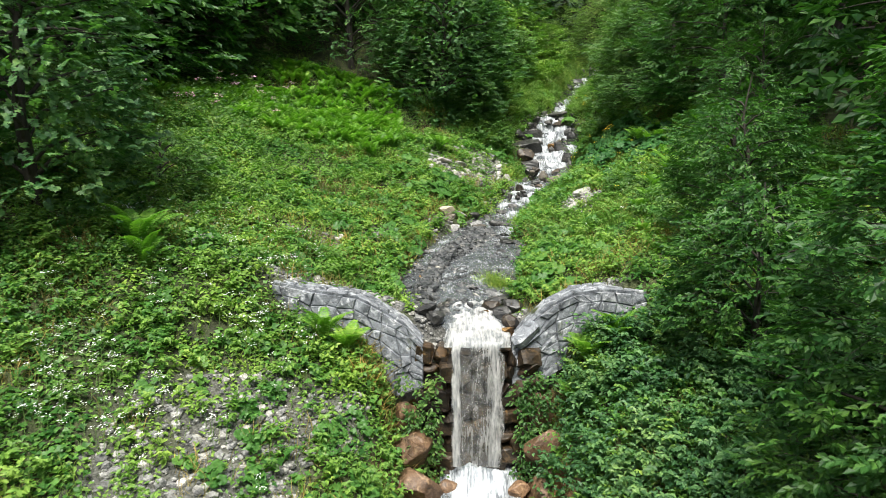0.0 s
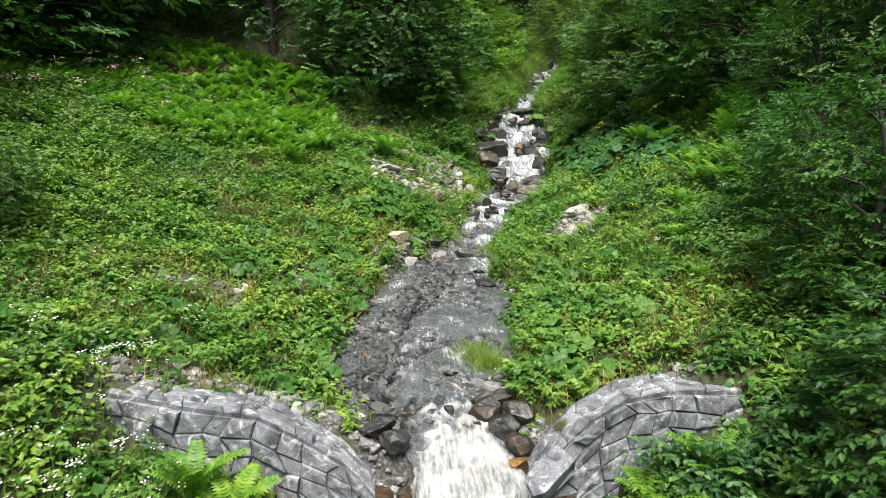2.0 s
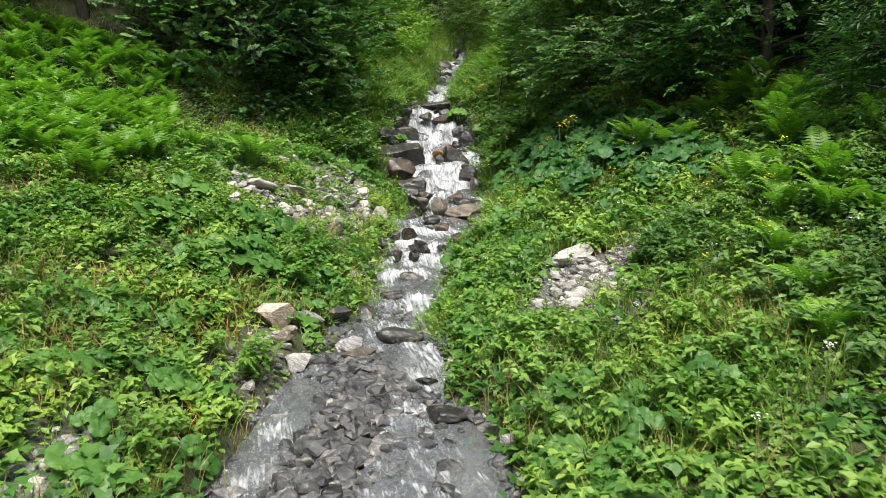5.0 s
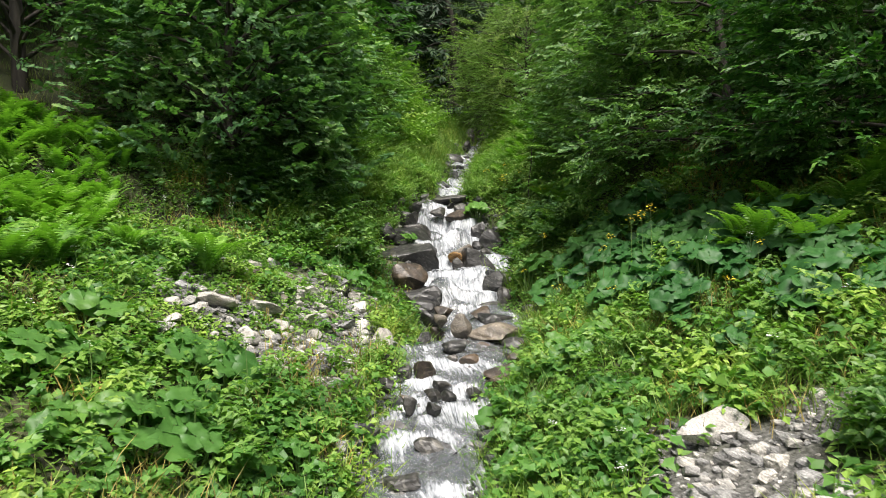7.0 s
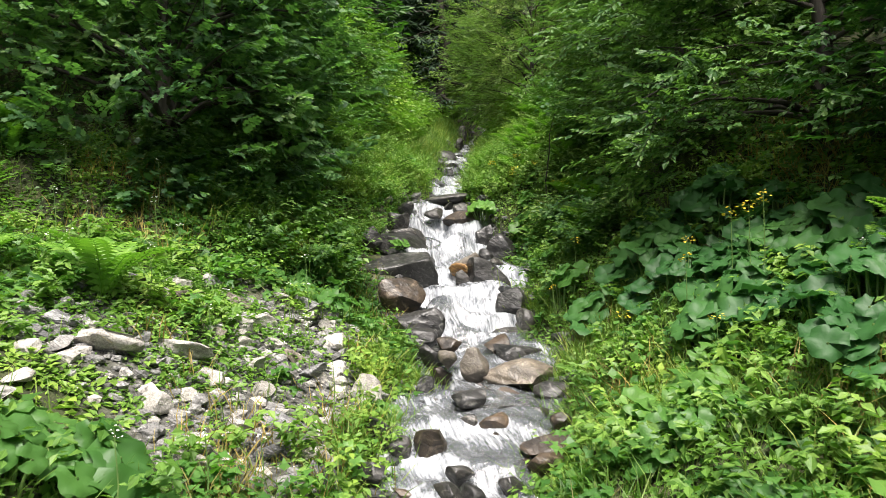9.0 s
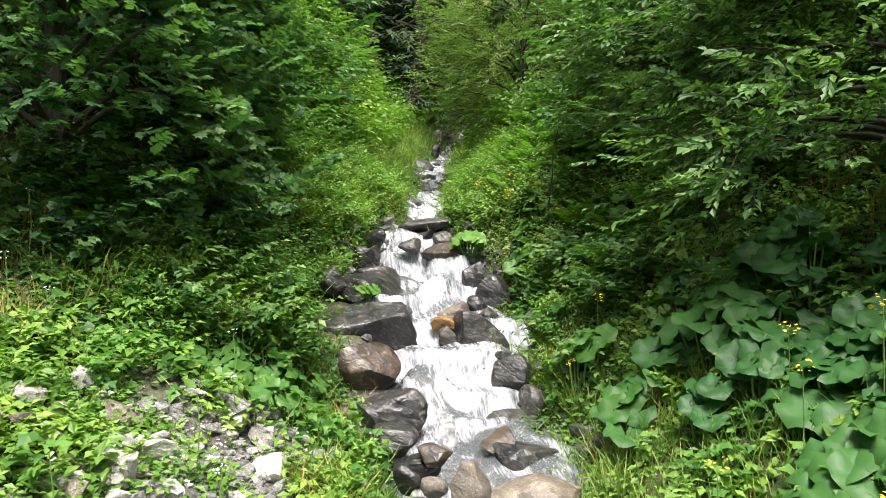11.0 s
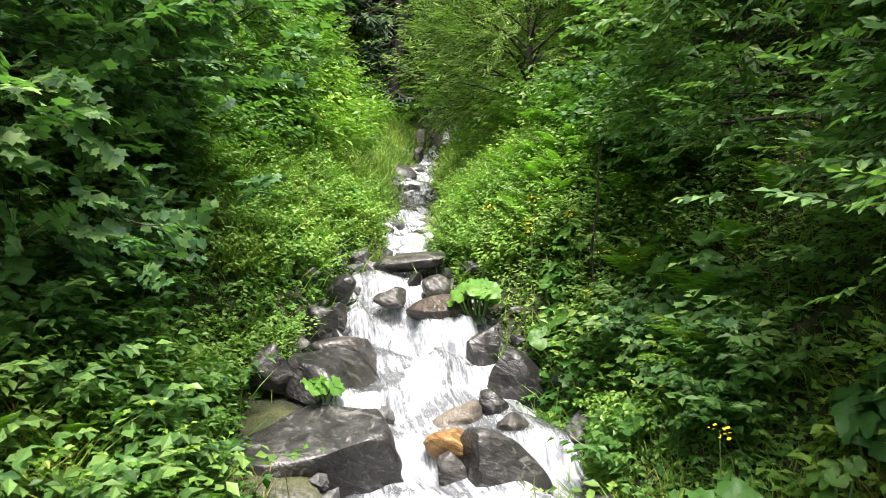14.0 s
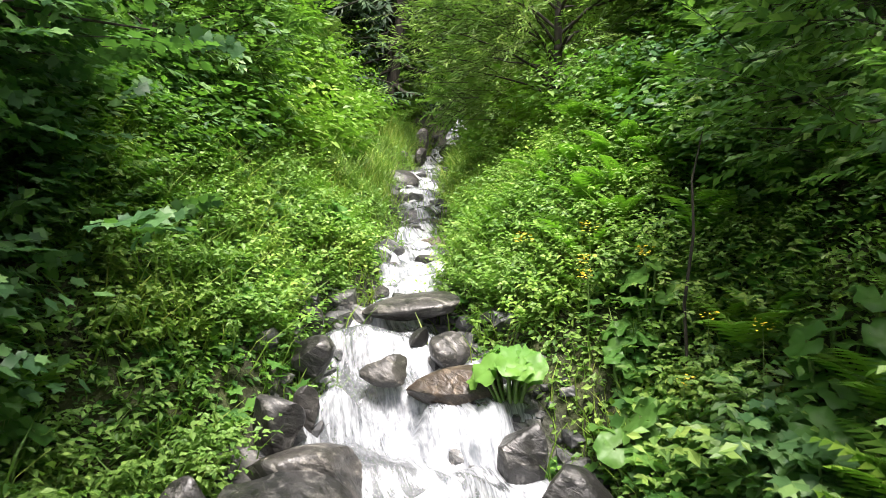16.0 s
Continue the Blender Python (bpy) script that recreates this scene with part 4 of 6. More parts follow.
bmesh.ops.create_cube(bm, size=1)
for vv in bm.verts:
    vv.co = Vector((0.62 + vv.co.x * 1.30, 12.62 + vv.co.y * 0.46, 4.75 + vv.co.z * 2.4))
me = bpy.data.meshes.new("core")
bm.to_mesh(me)
bm.free()
me.materials.append(M_STAIN)
part("core", me, sill_wall)
rng = np.random.default_rng(9)
z = 3.7
while z < 5.85:
    h = rng.uniform(0.13, 0.30)
    x = -0.5 + rng.uniform(0, 0.2)
    while x < 1.66:
        w = rng.uniform(0.14, 0.46)
        back = 0.22 * float(smooth(0.12, -0.1, x + w / 2)) * (z > 5.2)
        ob = part("stone", STAINED[rng.integers(7)], sill_wall)
        ob.matrix_local = pose(x + w / 2, 12.46 + back + rng.normal(0, 0.07) - 0.09 * (6.1 - z), z + h / 2 + rng.normal(0, 0.04), rng.normal(0, 9), rng.normal(0, 9), rng.normal(0, 12)) @ Matrix.Diagonal((w * 1.3, 0.46, h * 1.35, 1))
        x += w
    z += h
for x, w in ((0.30, 0.46), (0.72, 0.46), (1.08, 0.36)):
    ob = part("sill_stone", STAINED[int(x * 5)], sill_wall, "worn flat sill stone under the flow")
    ob.matrix_local = pose(x, 12.48, 6.16, 3, 0, 0) @ Matrix.Diagonal((w, 0.62, 0.16, 1))

# ---- rocks ----
M_RUST = rock_material("rust_brown_rock", (0.050, 0.026, 0.013), (0.20, 0.115, 0.062), (0.34, 0.23, 0.14), wet=0.4, layers=1.3, own_shade="object", vary=0.4)
ROCKS = {"rust": M_RUST, "dark": M_SLATE, "brown": M_BROWN, "tan": M_TAN, "orange": M_ORANGE, "pale": M_PALE, "grey": M_GREY, "buff": M_BUFF}
ROCK_WORDS = {"rust": "rust-brown smooth rock", "dark": "dark wet slate boulder", "brown": "brown wet boulder", "tan": "tan water-worn boulder", "orange": "rust-orange stained boulder",
              "pale": "pale limestone rock", "grey": "grey broken rock", "buff": "buff angular rock"}
rock_meshes = {}


def boulder(x, y, width, height, tone, where, seed, deep=0.9, lift=0.28):
    """One boulder, bedded a little in what it lies on."""
    key = (tone, seed % 7, width > 0.3)
    if key not in rock_meshes:
        rock_meshes[key] = rock_mesh("boulder", ROCKS[tone], 11 + seed % 7 + 7 * list(ROCKS).index(tone), 4 if width > 0.3 else 3, 1.0, broken=width <= 0.3 or tone in ("pale", "grey", "buff"))
    ob = tagged(new("boulder", rock_meshes[key]), f"{ROCK_WORDS[tone]} {where}", "rock")
    rng = random.Random(seed)
    h = max(height, width * 0.35)
    floor_z = float(ground_z(x, y))
    if float(left_edge(y)) - 0.1 < x < float(right_edge(y)) + 0.1 and y > 12.6:
        floor_z = max(floor_z, float(stepped(x, y)) - 0.06)
    ob.matrix_world = pose(x, y, floor_z + lift * h, rng.uniform(-10, 10), rng.uniform(-12, 12), rng.choice((0, 180)) + rng.uniform(-28, 28)) @ Matrix.Diagonal((width * 1.2, width * deep * 1.15, h * 1.65, 1))
    return ob


def river_rock(x, y, z, width, height, tone, tilt, deep, where, seed):
    """A rock of the cascade, set across the current and sunk in its bed."""
    rng = random.Random(seed)
    me = rock_mesh("boulder", ROCKS[tone], seed, 4, 0.8, 1.0, 1.0)
    ob = tagged(new("boulder", me), f"{ROCK_WORDS[tone]} {where}", "rock")
    ob.matrix_world = pose(x, y + 0.2 * width * deep, z - 0.2 * height, rng.uniform(-6, 6), tilt, -19 + rng.uniform(-9, 9)) @ Matrix.Diagonal((width * 1.08, width * deep * 1.1, height * 1.32, 1))
    return ob


SLABS = [
    (3.62, 30.60, 9.48, 1.37, 0.72, "dark", 6, 0.75),
    (3.89, 31.40, 9.84, 0.88, 0.53, "dark", 14, 0.8),
    (4.10, 31.95, 10.02, 0.78, 0.43, "dark", 10, 0.8),
    (3.68, 32.10, 10.09, 0.41, 0.24, "dark", 8, 0.9),
    (3.35, 31.50, 10.04, 0.33, 0.36, "dark", -20, 0.9),
    (4.29, 33.00, 10.65, 0.37, 0.29, "dark", 2, 1),
    (4.35, 33.45, 10.88, 0.23, 0.19, "dark", 0, 1),
    (4.16, 32.45, 10.36, 0.18, 0.33, "dark", 0, 0.8),
    (3.44, 29.55, 9.17, 0.68, 0.46, "brown", 8, 0.75),
    (3.55, 28.95, 8.78, 0.71, 0.53, "dark", 16, 0.8),
    (3.94, 32.20, 10.36, 0.34, 0.34, "dark", -10, 0.8),
    (3.42, 28.30, 8.62, 0.41, 0.25, "dark", 10, 0.8),
]
CASC = [
    (4.82, 32.75, 10.55, 0.35, 0.19, "dark", 0, 0.8),
    (5.33, 32.45, 10.39, 0.71, 0.35, "brown", -4, 0.7),
    (5.48, 33.00, 10.63, 0.33, 0.29, "dark", 0, 1),
    (5.27, 33.25, 10.70, 0.17, 0.18, "dark", 0, 1),
    (5.45, 33.90, 10.92, 0.90, 0.19, "dark", -8, 0.8),
    (5.56, 31.80, 10.06, 0.33, 0.46, "dark", 0, 1),
    (5.73, 31.35, 9.81, 0.58, 0.54, "dark", 22, 0.9),
    (5.26, 30.85, 9.67, 0.27, 0.30, "dark", 0, 1),
    (5.30, 30.55, 9.56, 0.27, 0.20, "dark", 0, 1),
    (4.91, 30.85, 9.61, 0.42, 0.27, "tan", -6, 0.9),
    (4.72, 30.45, 9.48, 0.47, 0.21, "orange", -4, 0.9),
    (4.62, 30.25, 9.34, 0.24, 0.27, "dark", 0, 0.8),
    (5.06, 30.05, 9.27, 0.64, 1.00, "dark", -14, 0.8),
]
LOWC = [
    (5.20, 29.40, 8.92, 0.50, 0.55, "dark", -24, 0.9),
    (4.95, 28.80, 8.42, 0.66, 0.46, "dark", -6, 0.9),
    (4.75, 28.10, 8.36, 0.63, 0.37, "dark", -4, 0.8),
    (4.51, 28.30, 8.49, 0.33, 0.23, "brown", -16, 0.9),
    (3.90, 27.50, 8.41, 0.34, 0.34, "tan", 0, 0.9),
    (4.42, 27.25, 8.30, 0.88, 0.28, "tan", 4, 0.7),
    (3.65, 27.75, 8.61, 0.30, 0.15, "brown", 0, 0.9),
    (3.28, 27.40, 8.55, 0.22, 0.21, "dark", 0, 0.9),
    (3.43, 27.10, 8.53, 0.21, 0.18, "tan", 0, 0.9),
    (5.20, 28.90, 8.74, 0.32, 0.38, "dark", 0, 0.9),
    (5.85, 30.40, 9.44, 0.31, 0.42, "dark", 0, 1),
]
TUMB = [
    (2.72, 25.30, 8.06, 0.32, 0.40, "brown", 24, 0.7),
    (3.44, 26.30, 8.22, 0.36, 0.18, "dark", -8, 0.9),
    (3.24, 25.80, 8.10, 0.20, 0.21, "dark", 0, 0.9),
    (3.48, 25.70, 8.06, 0.36, 0.30, "brown", -14, 0.8),
    (3.76, 25.00, 8.06, 0.48, 0.18, "brown", -3, 0.8),
    (3.68, 24.75, 7.97, 0.41, 0.19, "brown", 3, 0.8),
    (2.81, 24.65, 7.98, 0.23, 0.15, "dark", 8, 0.9),
    (2.62, 24.40, 7.94, 0.20, 0.16, "dark", 0, 0.9),
    (2.29, 24.20, 7.89, 0.16, 0.24, "dark", 0, 0.8),
    (2.54, 24.00, 7.85, 0.17, 0.21, "dark", 0, 0.9),
    (2.83, 24.40, 7.90, 0.19, 0.16, "dark", 0, 0.9),
    (4.07, 25.40, 8.15, 0.21, 0.21, "brown", 0, 0.9),
]
EDGE = [
    (2.27, 25.60, 8.15, 0.32, 0.29, "dark", 0, 0.9),
    (4.55, 26.60, 8.18, 0.43, 0.22, "dark", 0, 0.9),
    (4.05, 26.00, 8.09, 0.29, 0.16, "dark", 0, 0.9),
    (3.81, 26.10, 8.11, 0.24, 0.10, "dark", 0, 0.9),
    (2.39, 26.90, 8.27, 0.35, 0.42, "buff", 18, 0.8),
    (3.57, 27.90, 8.47, 0.35, 0.26, "dark", 0, 0.9),
    (3.41, 27.30, 8.30, 0.26, 0.26, "brown", 0, 0.9),
    (3.13, 27.00, 8.26, 0.21, 0.24, "dark", 0, 0.9),
    (2.46, 25.30, 8.06, 0.19, 0.22, "dark", 0, 0.9),
    (2.13, 24.90, 7.98, 0.21, 0.23, "dark", 0, 0.9),
    (3.19, 24.50, 7.89, 0.20, 0.20, "dark", 0, 0.9),
    (3.26, 24.00, 7.79, 0.24, 0.20, "dark", 0, 0.9),
]
UPPER = [
    (7.61, 42.00, 12.89, 1.06, 0.59, "dark", 6, 0.8),
    (7.36, 40.60, 12.34, 0.50, 0.42, "dark", 0, 0.9),
    (6.84, 39.30, 12.04, 0.69, 0.24, "dark", 4, 0.9),
    (6.60, 37.60, 11.69, 0.43, 0.21, "dark", 0, 0.9),
    (7.11, 38.20, 11.84, 0.50, 0.23, "brown", -6, 0.9),
    (6.73, 37.00, 11.55, 0.45, 0.18, "tan", 0, 0.8),
    (5.65, 35.60, 11.21, 0.34, 0.20, "dark", 0, 0.9),
    (6.36, 36.00, 11.30, 0.44, 0.18, "dark", 0, 0.9),
    (5.32, 34.80, 11.02, 0.24, 0.21, "dark", 0, 0.9),
    (5.43, 34.30, 10.95, 0.24, 0.12, "dark", 0, 0.9),
    (9.21, 45.00, 13.91, 0.30, 0.37, "dark", 0, 0.9),
    (10.42, 46.00, 14.21, 0.56, 0.32, "dark", 0, 0.9),
    (10.21, 48.00, 14.76, 0.52, 0.78, "dark", 0, 0.9),
]
for k, (rocks, where) in enumerate(((SLABS, "beside the cascade"), (CASC, "standing in the white water"), (LOWC, "at the foot of the cascade"), (TUMB, "in the tumbling stream"), (EDGE, "lining the edge of the rapids"), (UPPER, "along the upper stream"))):
    for i, row in enumerate(rocks):
        x, y, z, w, h, *rest = row
        river_rock(x, y, z, w, h * (0.8 if k in (3, 4) else 1.0), *rest, where, 1000 + 40 * k + i)
for i, (x, y, w, h, tone) in enumerate([
        (1.32, 22.1, 0.46, 0.32, "dark"), (0.93, 21.65, 0.36, 0.28, "dark"), (1.68, 21.0, 0.62, 0.28, "dark"), (1.05, 20.3, 0.42, 0.18, "tan"), (2.30, 23.3, 0.32, 0.22, "dark"), (0.71, 20.85, 0.38, 0.26, "dark"), (0.96, 20.55, 0.27, 0.27, "grey"),
        (1.72, 19.55, 0.26, 0.18, "dark"), (0.65, 19.0, 0.22, 0.14, "pale"), (0.32, 20.3, 0.3, 0.3, "grey"), (1.9, 22.6, 0.4, 0.24, "dark"), (2.0, 23.9, 0.3, 0.25, "dark")]):
    boulder(x, y, w, h, tone, "at the head of the gravel reach", 180 + i)
for i, (x, y, w, h, tone) in enumerate([
        (0.95, 13.55, 0.38, 0.34, "brown"), (0.67, 14.8, 0.28, 0.16, "dark"), (1.02, 13.98, 0.4, 0.24, "dark"), (-0.30, 13.5, 0.36, 0.28, "dark"), (-0.2, 13.2, 0.3, 0.3, "brown"), (1.15, 13.3, 0.36, 0.34, "dark"), (0.15, 13.9, 0.28, 0.2, "dark"), (-0.45, 14.0, 0.25, 0.2, "grey")]):
    boulder(x, y, w, h, tone, "just above the sill", 200 + i)
# on the banks
for i, (x, y, w, h, tone) in enumerate([
        (0.12, 20.95, 0.46, 0.38, "buff"), (0.18, 20.6, 0.32, 0.30, "buff"), (0.48, 21.2, 0.5, 0.24, "grey"), (4.15, 21.0, 0.46, 0.36, "pale"), (3.75, 19.9, 0.26, 0.2, "pale"), (3.36, 19.3, 0.24, 0.12, "pale"), (2.85, 19.0, 0.2, 0.14, "pale"), (-4.71, 13.35, 0.5, 0.28, "pale")]):
    boulder(x, y, w, h, tone, "half sunk in the grassy bank", 220 + i)
for i, (x, y, w, h) in enumerate([
        (1.90, 28.0, 0.40, 0.32), (2.39, 26.5, 0.46, 0.36), (0.40, 25.25, 0.38, 0.22), (0.06, 25.75, 0.48, 0.24), (1.46, 25.45, 0.40, 0.26), (0.85, 24.45, 0.34, 0.22), (0.78, 27.8, 0.26, 0.24), (0.60, 26.1, 0.5, 0.18), (-0.49, 24.6, 0.28, 0.18), (0.85, 25.8, 0.26, 0.16), (2.13, 27.85, 0.24, 0.2), (1.19, 26.3, 0.28, 0.18)]):
    boulder(x, y, w, h, "pale" if i % 4 else "grey", "on the scree patch", 240 + i)
rng = random.Random(17)
for i in range(34):
    x, y = rng.gauss(1.0, 0.75), rng.gauss(25.9, 1.0)
    w = rng.uniform(0.12, 0.26)
    if x < float(left_edge(y)) - 0.2:
        boulder(x, y, w, w * rng.uniform(0.5, 0.8), rng.choice(("pale", "pale", "grey")), "lying loose on the scree", 300 + i)
for i in range(22):
    x, y = rng.uniform(0.4, 2.3), rng.uniform(26.4, 28.3)
    w = rng.uniform(0.12, 0.32)
    if x < float(left_edge(y)) - 0.25:
        boulder(x, y, w, w * rng.uniform(0.5, 0.8), rng.choice(("pale", "pale", "grey", "buff")), "lying loose on the scree", 620 + i)
for i in range(14):
    x, y = rng.uniform(3.2, 4.9), rng.gauss(20.2, 0.5)
    w = rng.uniform(0.1, 0.22)
    boulder(x, y, w, w * 0.6, rng.choice(("pale", "grey")), "lying loose among the herbs", 340 + i)
# dark stones awash in the rapids
for i in range(48):
    y = rng.uniform(22.2, 28.0)
    l, r = float(left_edge(y)), float(right_edge(y))
    w = rng.uniform(0.12, 0.28)
    boulder(l + (r - l) * rng.random(), y, w, w * rng.uniform(0.4, 0.7), rng.choice(("dark", "dark", "brown")), "awash in the rapids", 360 + i, lift=0.1)
# rust-brown rocks that flank the foot of the fall
for i, (x, y, z, w, h) in enumerate([(-0.55, 11.9, 4.35, 0.8, 0.8), (-0.5, 11.4, 3.9, 1.0, 0.8), (1.78, 11.9, 4.4, 0.7, 0.9), (1.9, 11.4, 3.9, 1.0, 0.9), (-0.62, 12.25, 4.9, 0.5, 0.6), (1.8, 12.2, 5.0, 0.45, 0.7), (0.05, 11.6, 3.8, 0.4, 0.4), (1.3, 11.5, 3.8, 0.4, 0.4)]):
    ob = boulder(x, y, w, h, "rust", "flanking the foot of the fall", 260 + i)
    ob.location.z = z

# flat stones of the gravel bar and of the stream's edges
for i in range(115):
    y = rng.uniform(13.7, 20.6)
    x = float(bar_line(y)) + rng.gauss(0, 1.3 * float(bar_width(y)))
    if i % 5 == 0:
        x = rng.choice((float(left_edge(y)), float(right_edge(y)))) + rng.gauss(0, 0.15)
    w = 0.08 + 0.2 * rng.random() ** 2
    if float(left_edge(y)) - 0.2 < x < float(right_edge(y)) + 0.2:
        boulder(x, y, w, w * rng.uniform(0.3, 0.55), rng.choice(("dark", "dark", "dark", "dark", "dark", "dark", "brown", "brown", "grey", "tan", "pale")), "lying in the shallow water", 400 + i, rng.uniform(0.6, 1.0), 0.12)
for i, (x, y, w, h, tone) in enumerate([(0.71, 14.45, 0.34, 0.12, "pale"), (-0.10, 14.24, 0.18, 0.10, "orange"), (0.98, 14.45, 0.24, 0.2, "grey"), (1.16, 14.35, 0.22, 0.2, "grey"), (0.80, 13.45, 0.28, 0.2, "orange"), (1.0, 13.75, 0.34, 0.3, "dark"), (1.2, 13.95, 0.4, 0.3, "dark"), (-0.42, 15.1, 0.2, 0.1, "orange"), (-0.53, 17.6, 0.26, 0.2, "dark"), (1.71, 18.7, 0.4, 0.2, "dark"), (1.45, 17.75, 0.28, 0.18, "dark"), (-0.25, 14.0, 0.24, 0.16, "dark"), (0.0, 13.75, 0.26, 0.2, "dark"), (-0.1, 13.5, 0.3, 0.24, "grey")]):
    boulder(x, y, w, h, tone, "among the stones above the sill", 560 + i)
for i, (x, y, w, h, tone) in enumerate([(-0.12, 13.05, 0.34, 0.3, "dark"), (-0.02, 12.78, 0.26, 0.24, "brown"), (1.28, 13.0, 0.36, 0.3, "brown"), (1.22, 12.72, 0.24, 0.2, "orange"), (0.02, 13.4, 0.28, 0.26, "dark"), (1.12, 13.35, 0.3, 0.26, "dark"), (1.35, 13.5, 0.4, 0.3, "dark"), (-0.35, 13.2, 0.4, 0.3, "dark")]):
    boulder(x, y, w, h, tone, "edging the white water above the fall", 580 + i)

PEBBLES = [pebble_shape(i) for i in range(6)]


def pebbles(name, count, place, size, mat, label, seed, awash=False):
    rng = np.random.default_rng(seed)
    chunks = []
    for k in range(6):
        x, y = place(rng, count // 6)
        n = len(x)
        s = size[0] * (size[1] / size[0]) ** (rng.random(n) ** 1.8)
        z = ground_z(x, y) + 0.08 * s
        if awash:
            z = np.maximum(z, stepped(x, y) + 0.01 - 0.05 * rng.random(n))
        turn = spin(rng.uniform(0, 6.28, n)) @ frames_of(np.stack([rng.normal(0, 0.2, n), np.ones(n), rng.normal(0, 0.2, n)], -1), np.array([0, 0, 1.0]) + rng.normal(0, 0.22, (n, 3)))
        chunks.append(scatter(PEBBLES[k], np.stack([x, y, z], -1), turn, s))
    return tagged(new(name, mesh_from(name, *join(chunks), mat)), label, "stones", kind="stuff")


def in_bed(y0, y1, wet=0.0):
    def place(rng, n):
        y = rng.uniform(y0, y1, n)
        l, r = left_edge(y), right_edge(y)
        x = l - 0.15 + (r - l + 0.3) * rng.random(n)
        keep = rough(x, y, 0.55, 71) > 0.15
        return x[keep], y[keep]
    return place


def beside_bed(y0, y1):
    def place(rng, n):
        y = rng.uniform(y0, y1, n)
        l, r = left_edge(y), right_edge(y)
        k = rng.normal(0, 0.13, n)
        x = np.where(rng.random(n) < 0.5, l + k, r + k)
        odd = rng.random(n) < 0.15
        return np.where(odd, l + (r - l) * rng.random(n), x), y
    return place


def on_bar(rng, n):
    y = rng.uniform(13.2, 20.4, n)
    x = bar_line(y) + rng.normal(0, 1.0, n) * bar_width(y)
    keep = (x > left_edge(y) - 0.1) & (x < right_edge(y) + 0.1)
    return x[keep], y[keep]


def on_scree(rng, n):
    x, y = rng.uniform(-5.2, 5.8, n * 6), rng.uniform(8.2, 28.5, n * 6)
    near = np.clip(y, 9, 90)
    dry = (x < left_edge(near) - 0.1) | (x > right_edge(near) + 0.1)
    keep = dry & (gravel_mask(x, y) > 0.15 + 0.6 * rng.random(len(x))) & ((y > 12.75) | (x < -0.9))
    return x[keep][:n], y[keep][:n]


pebbles("bed_gravel", 3600, in_bed(13.2, 22.5), (0.05, 0.22), M_GRAVEL, "wet dark slate gravel breaking the shallow water", 1, True)
pebbles("bar_gravel", 4200, on_bar, (0.06, 0.27), M_GRAVEL, "bar of flat dark slate stones in shallow water", 2)
pebbles("scree", 7000, on_scree, (0.03, 0.2), M_SCREE, "loose pale and grey stones on the banks", 3)
pebbles("rapids_gravel", 2800, beside_bed(21.0, 34.5), (0.07, 0.32), M_GRAVEL, "dark wet stones lining the rapids", 5)
pebbles("upper_bed_gravel", 1100, beside_bed(34.0, 58.0), (0.12, 0.5), M_GRAVEL, "dark stones along the upper stream", 4)

# ---- low plants ----
def on_slabs(x, y):
    return (x < 4.4) & (x > np.where(y < 30.2, 3.1, 2.8 + 0.35 * np.maximum(y - 31.0, 0))) & (y > 28.3) & (y < 32.8) & ~((y > 31.8) & (x < 3.6))


def dry_land(x, y, margin=0.05):
    near = np.clip(y, 9, 90)
    d = np.maximum(left_edge(near) - x, 0) + np.maximum(x - right_edge(near), 0)
    cut = (np.abs(x - 0.62) < 1.05) & (y < 12.6)
    wall = (y > 12.48) & (y < 13.2) & (x > -3.1) & (x < 3.7)
    return (d > margin) & ~cut & ~wall & ~on_slabs(x, y) & (np.hypot(x - 4.1, y - 20.5) > 0.65) & (np.hypot(x - 0.2, y - 20.6) > 0.5)


def spots(rng, n, box, gravel_shy=1.0, patch=None, margin=0.05):
    x0, x1, y0, y1 = box
    x, y = rng.uniform(x0, x1, n * 4), rng.uniform(y0, y1, n * 4)
    keep = dry_land(x, y, margin) & (gravel_mask(x, y) * gravel_shy < rng.random(len(x)) * 0.9)
    if patch:
        keep &= rough(x, y, patch[0], patch[1]) > patch[2]
    # nothing grows far out of sight to the sides
    keep &= np.abs(x - (0.6 + 0.2 * (y - 12))) < np.where(x < 0, 13.0, 9.5)
    return x[keep][:n], y[keep][:n]


def clumps(rng, x, y, leaf, leaves, spread, height, size, droop=0.2):
    """Leafy clumps: leaves on the outside of low mounds."""
    n = len(x)
    k = n * leaves
    h = np.repeat(rng.uniform(height[0], height[1], n), leaves)
    w = np.repeat(rng.uniform(spread[0], spread[1], n), leaves)
    h = h * np.repeat(np.clip(0.75 + 0.65 * rough(x, y, 1.1, 131), 0.3, 1.6), leaves)
    a, r, t = rng.uniform(0, 6.283, k), np.sqrt(rng.random(k)), rng.random(k)
    cx, cy = np.repeat(x, leaves), np.repeat(y, leaves)
    px, py = cx + np.cos(a) * r * w, cy + np.sin(a) * r * w
    pz = ground_z(px, py) + h * (0.15 + 0.85 * t) * (1 - 0.45 * r * r)
    out = np.stack([np.cos(a), np.sin(a), 0.35 - droop - 0.4 * r], -1) + rng.normal(0, 0.35, (k, 3))
    # leaves turn to the open sky over the stream
    open_side = np.sign(0.6 + 0.2 * (cy - 12) - cx) * 0.22
    up = np.stack([0.4 * np.cos(a) * r + open_side, 0.4 * np.sin(a) * r - 0.25, np.ones(k)], -1) + rng.normal(0, 0.33, (k, 3))
    return scatter(leaf, np.stack([px, py, pz], -1), frames_of(out, up), rng.uniform(size[0], size[1], k))


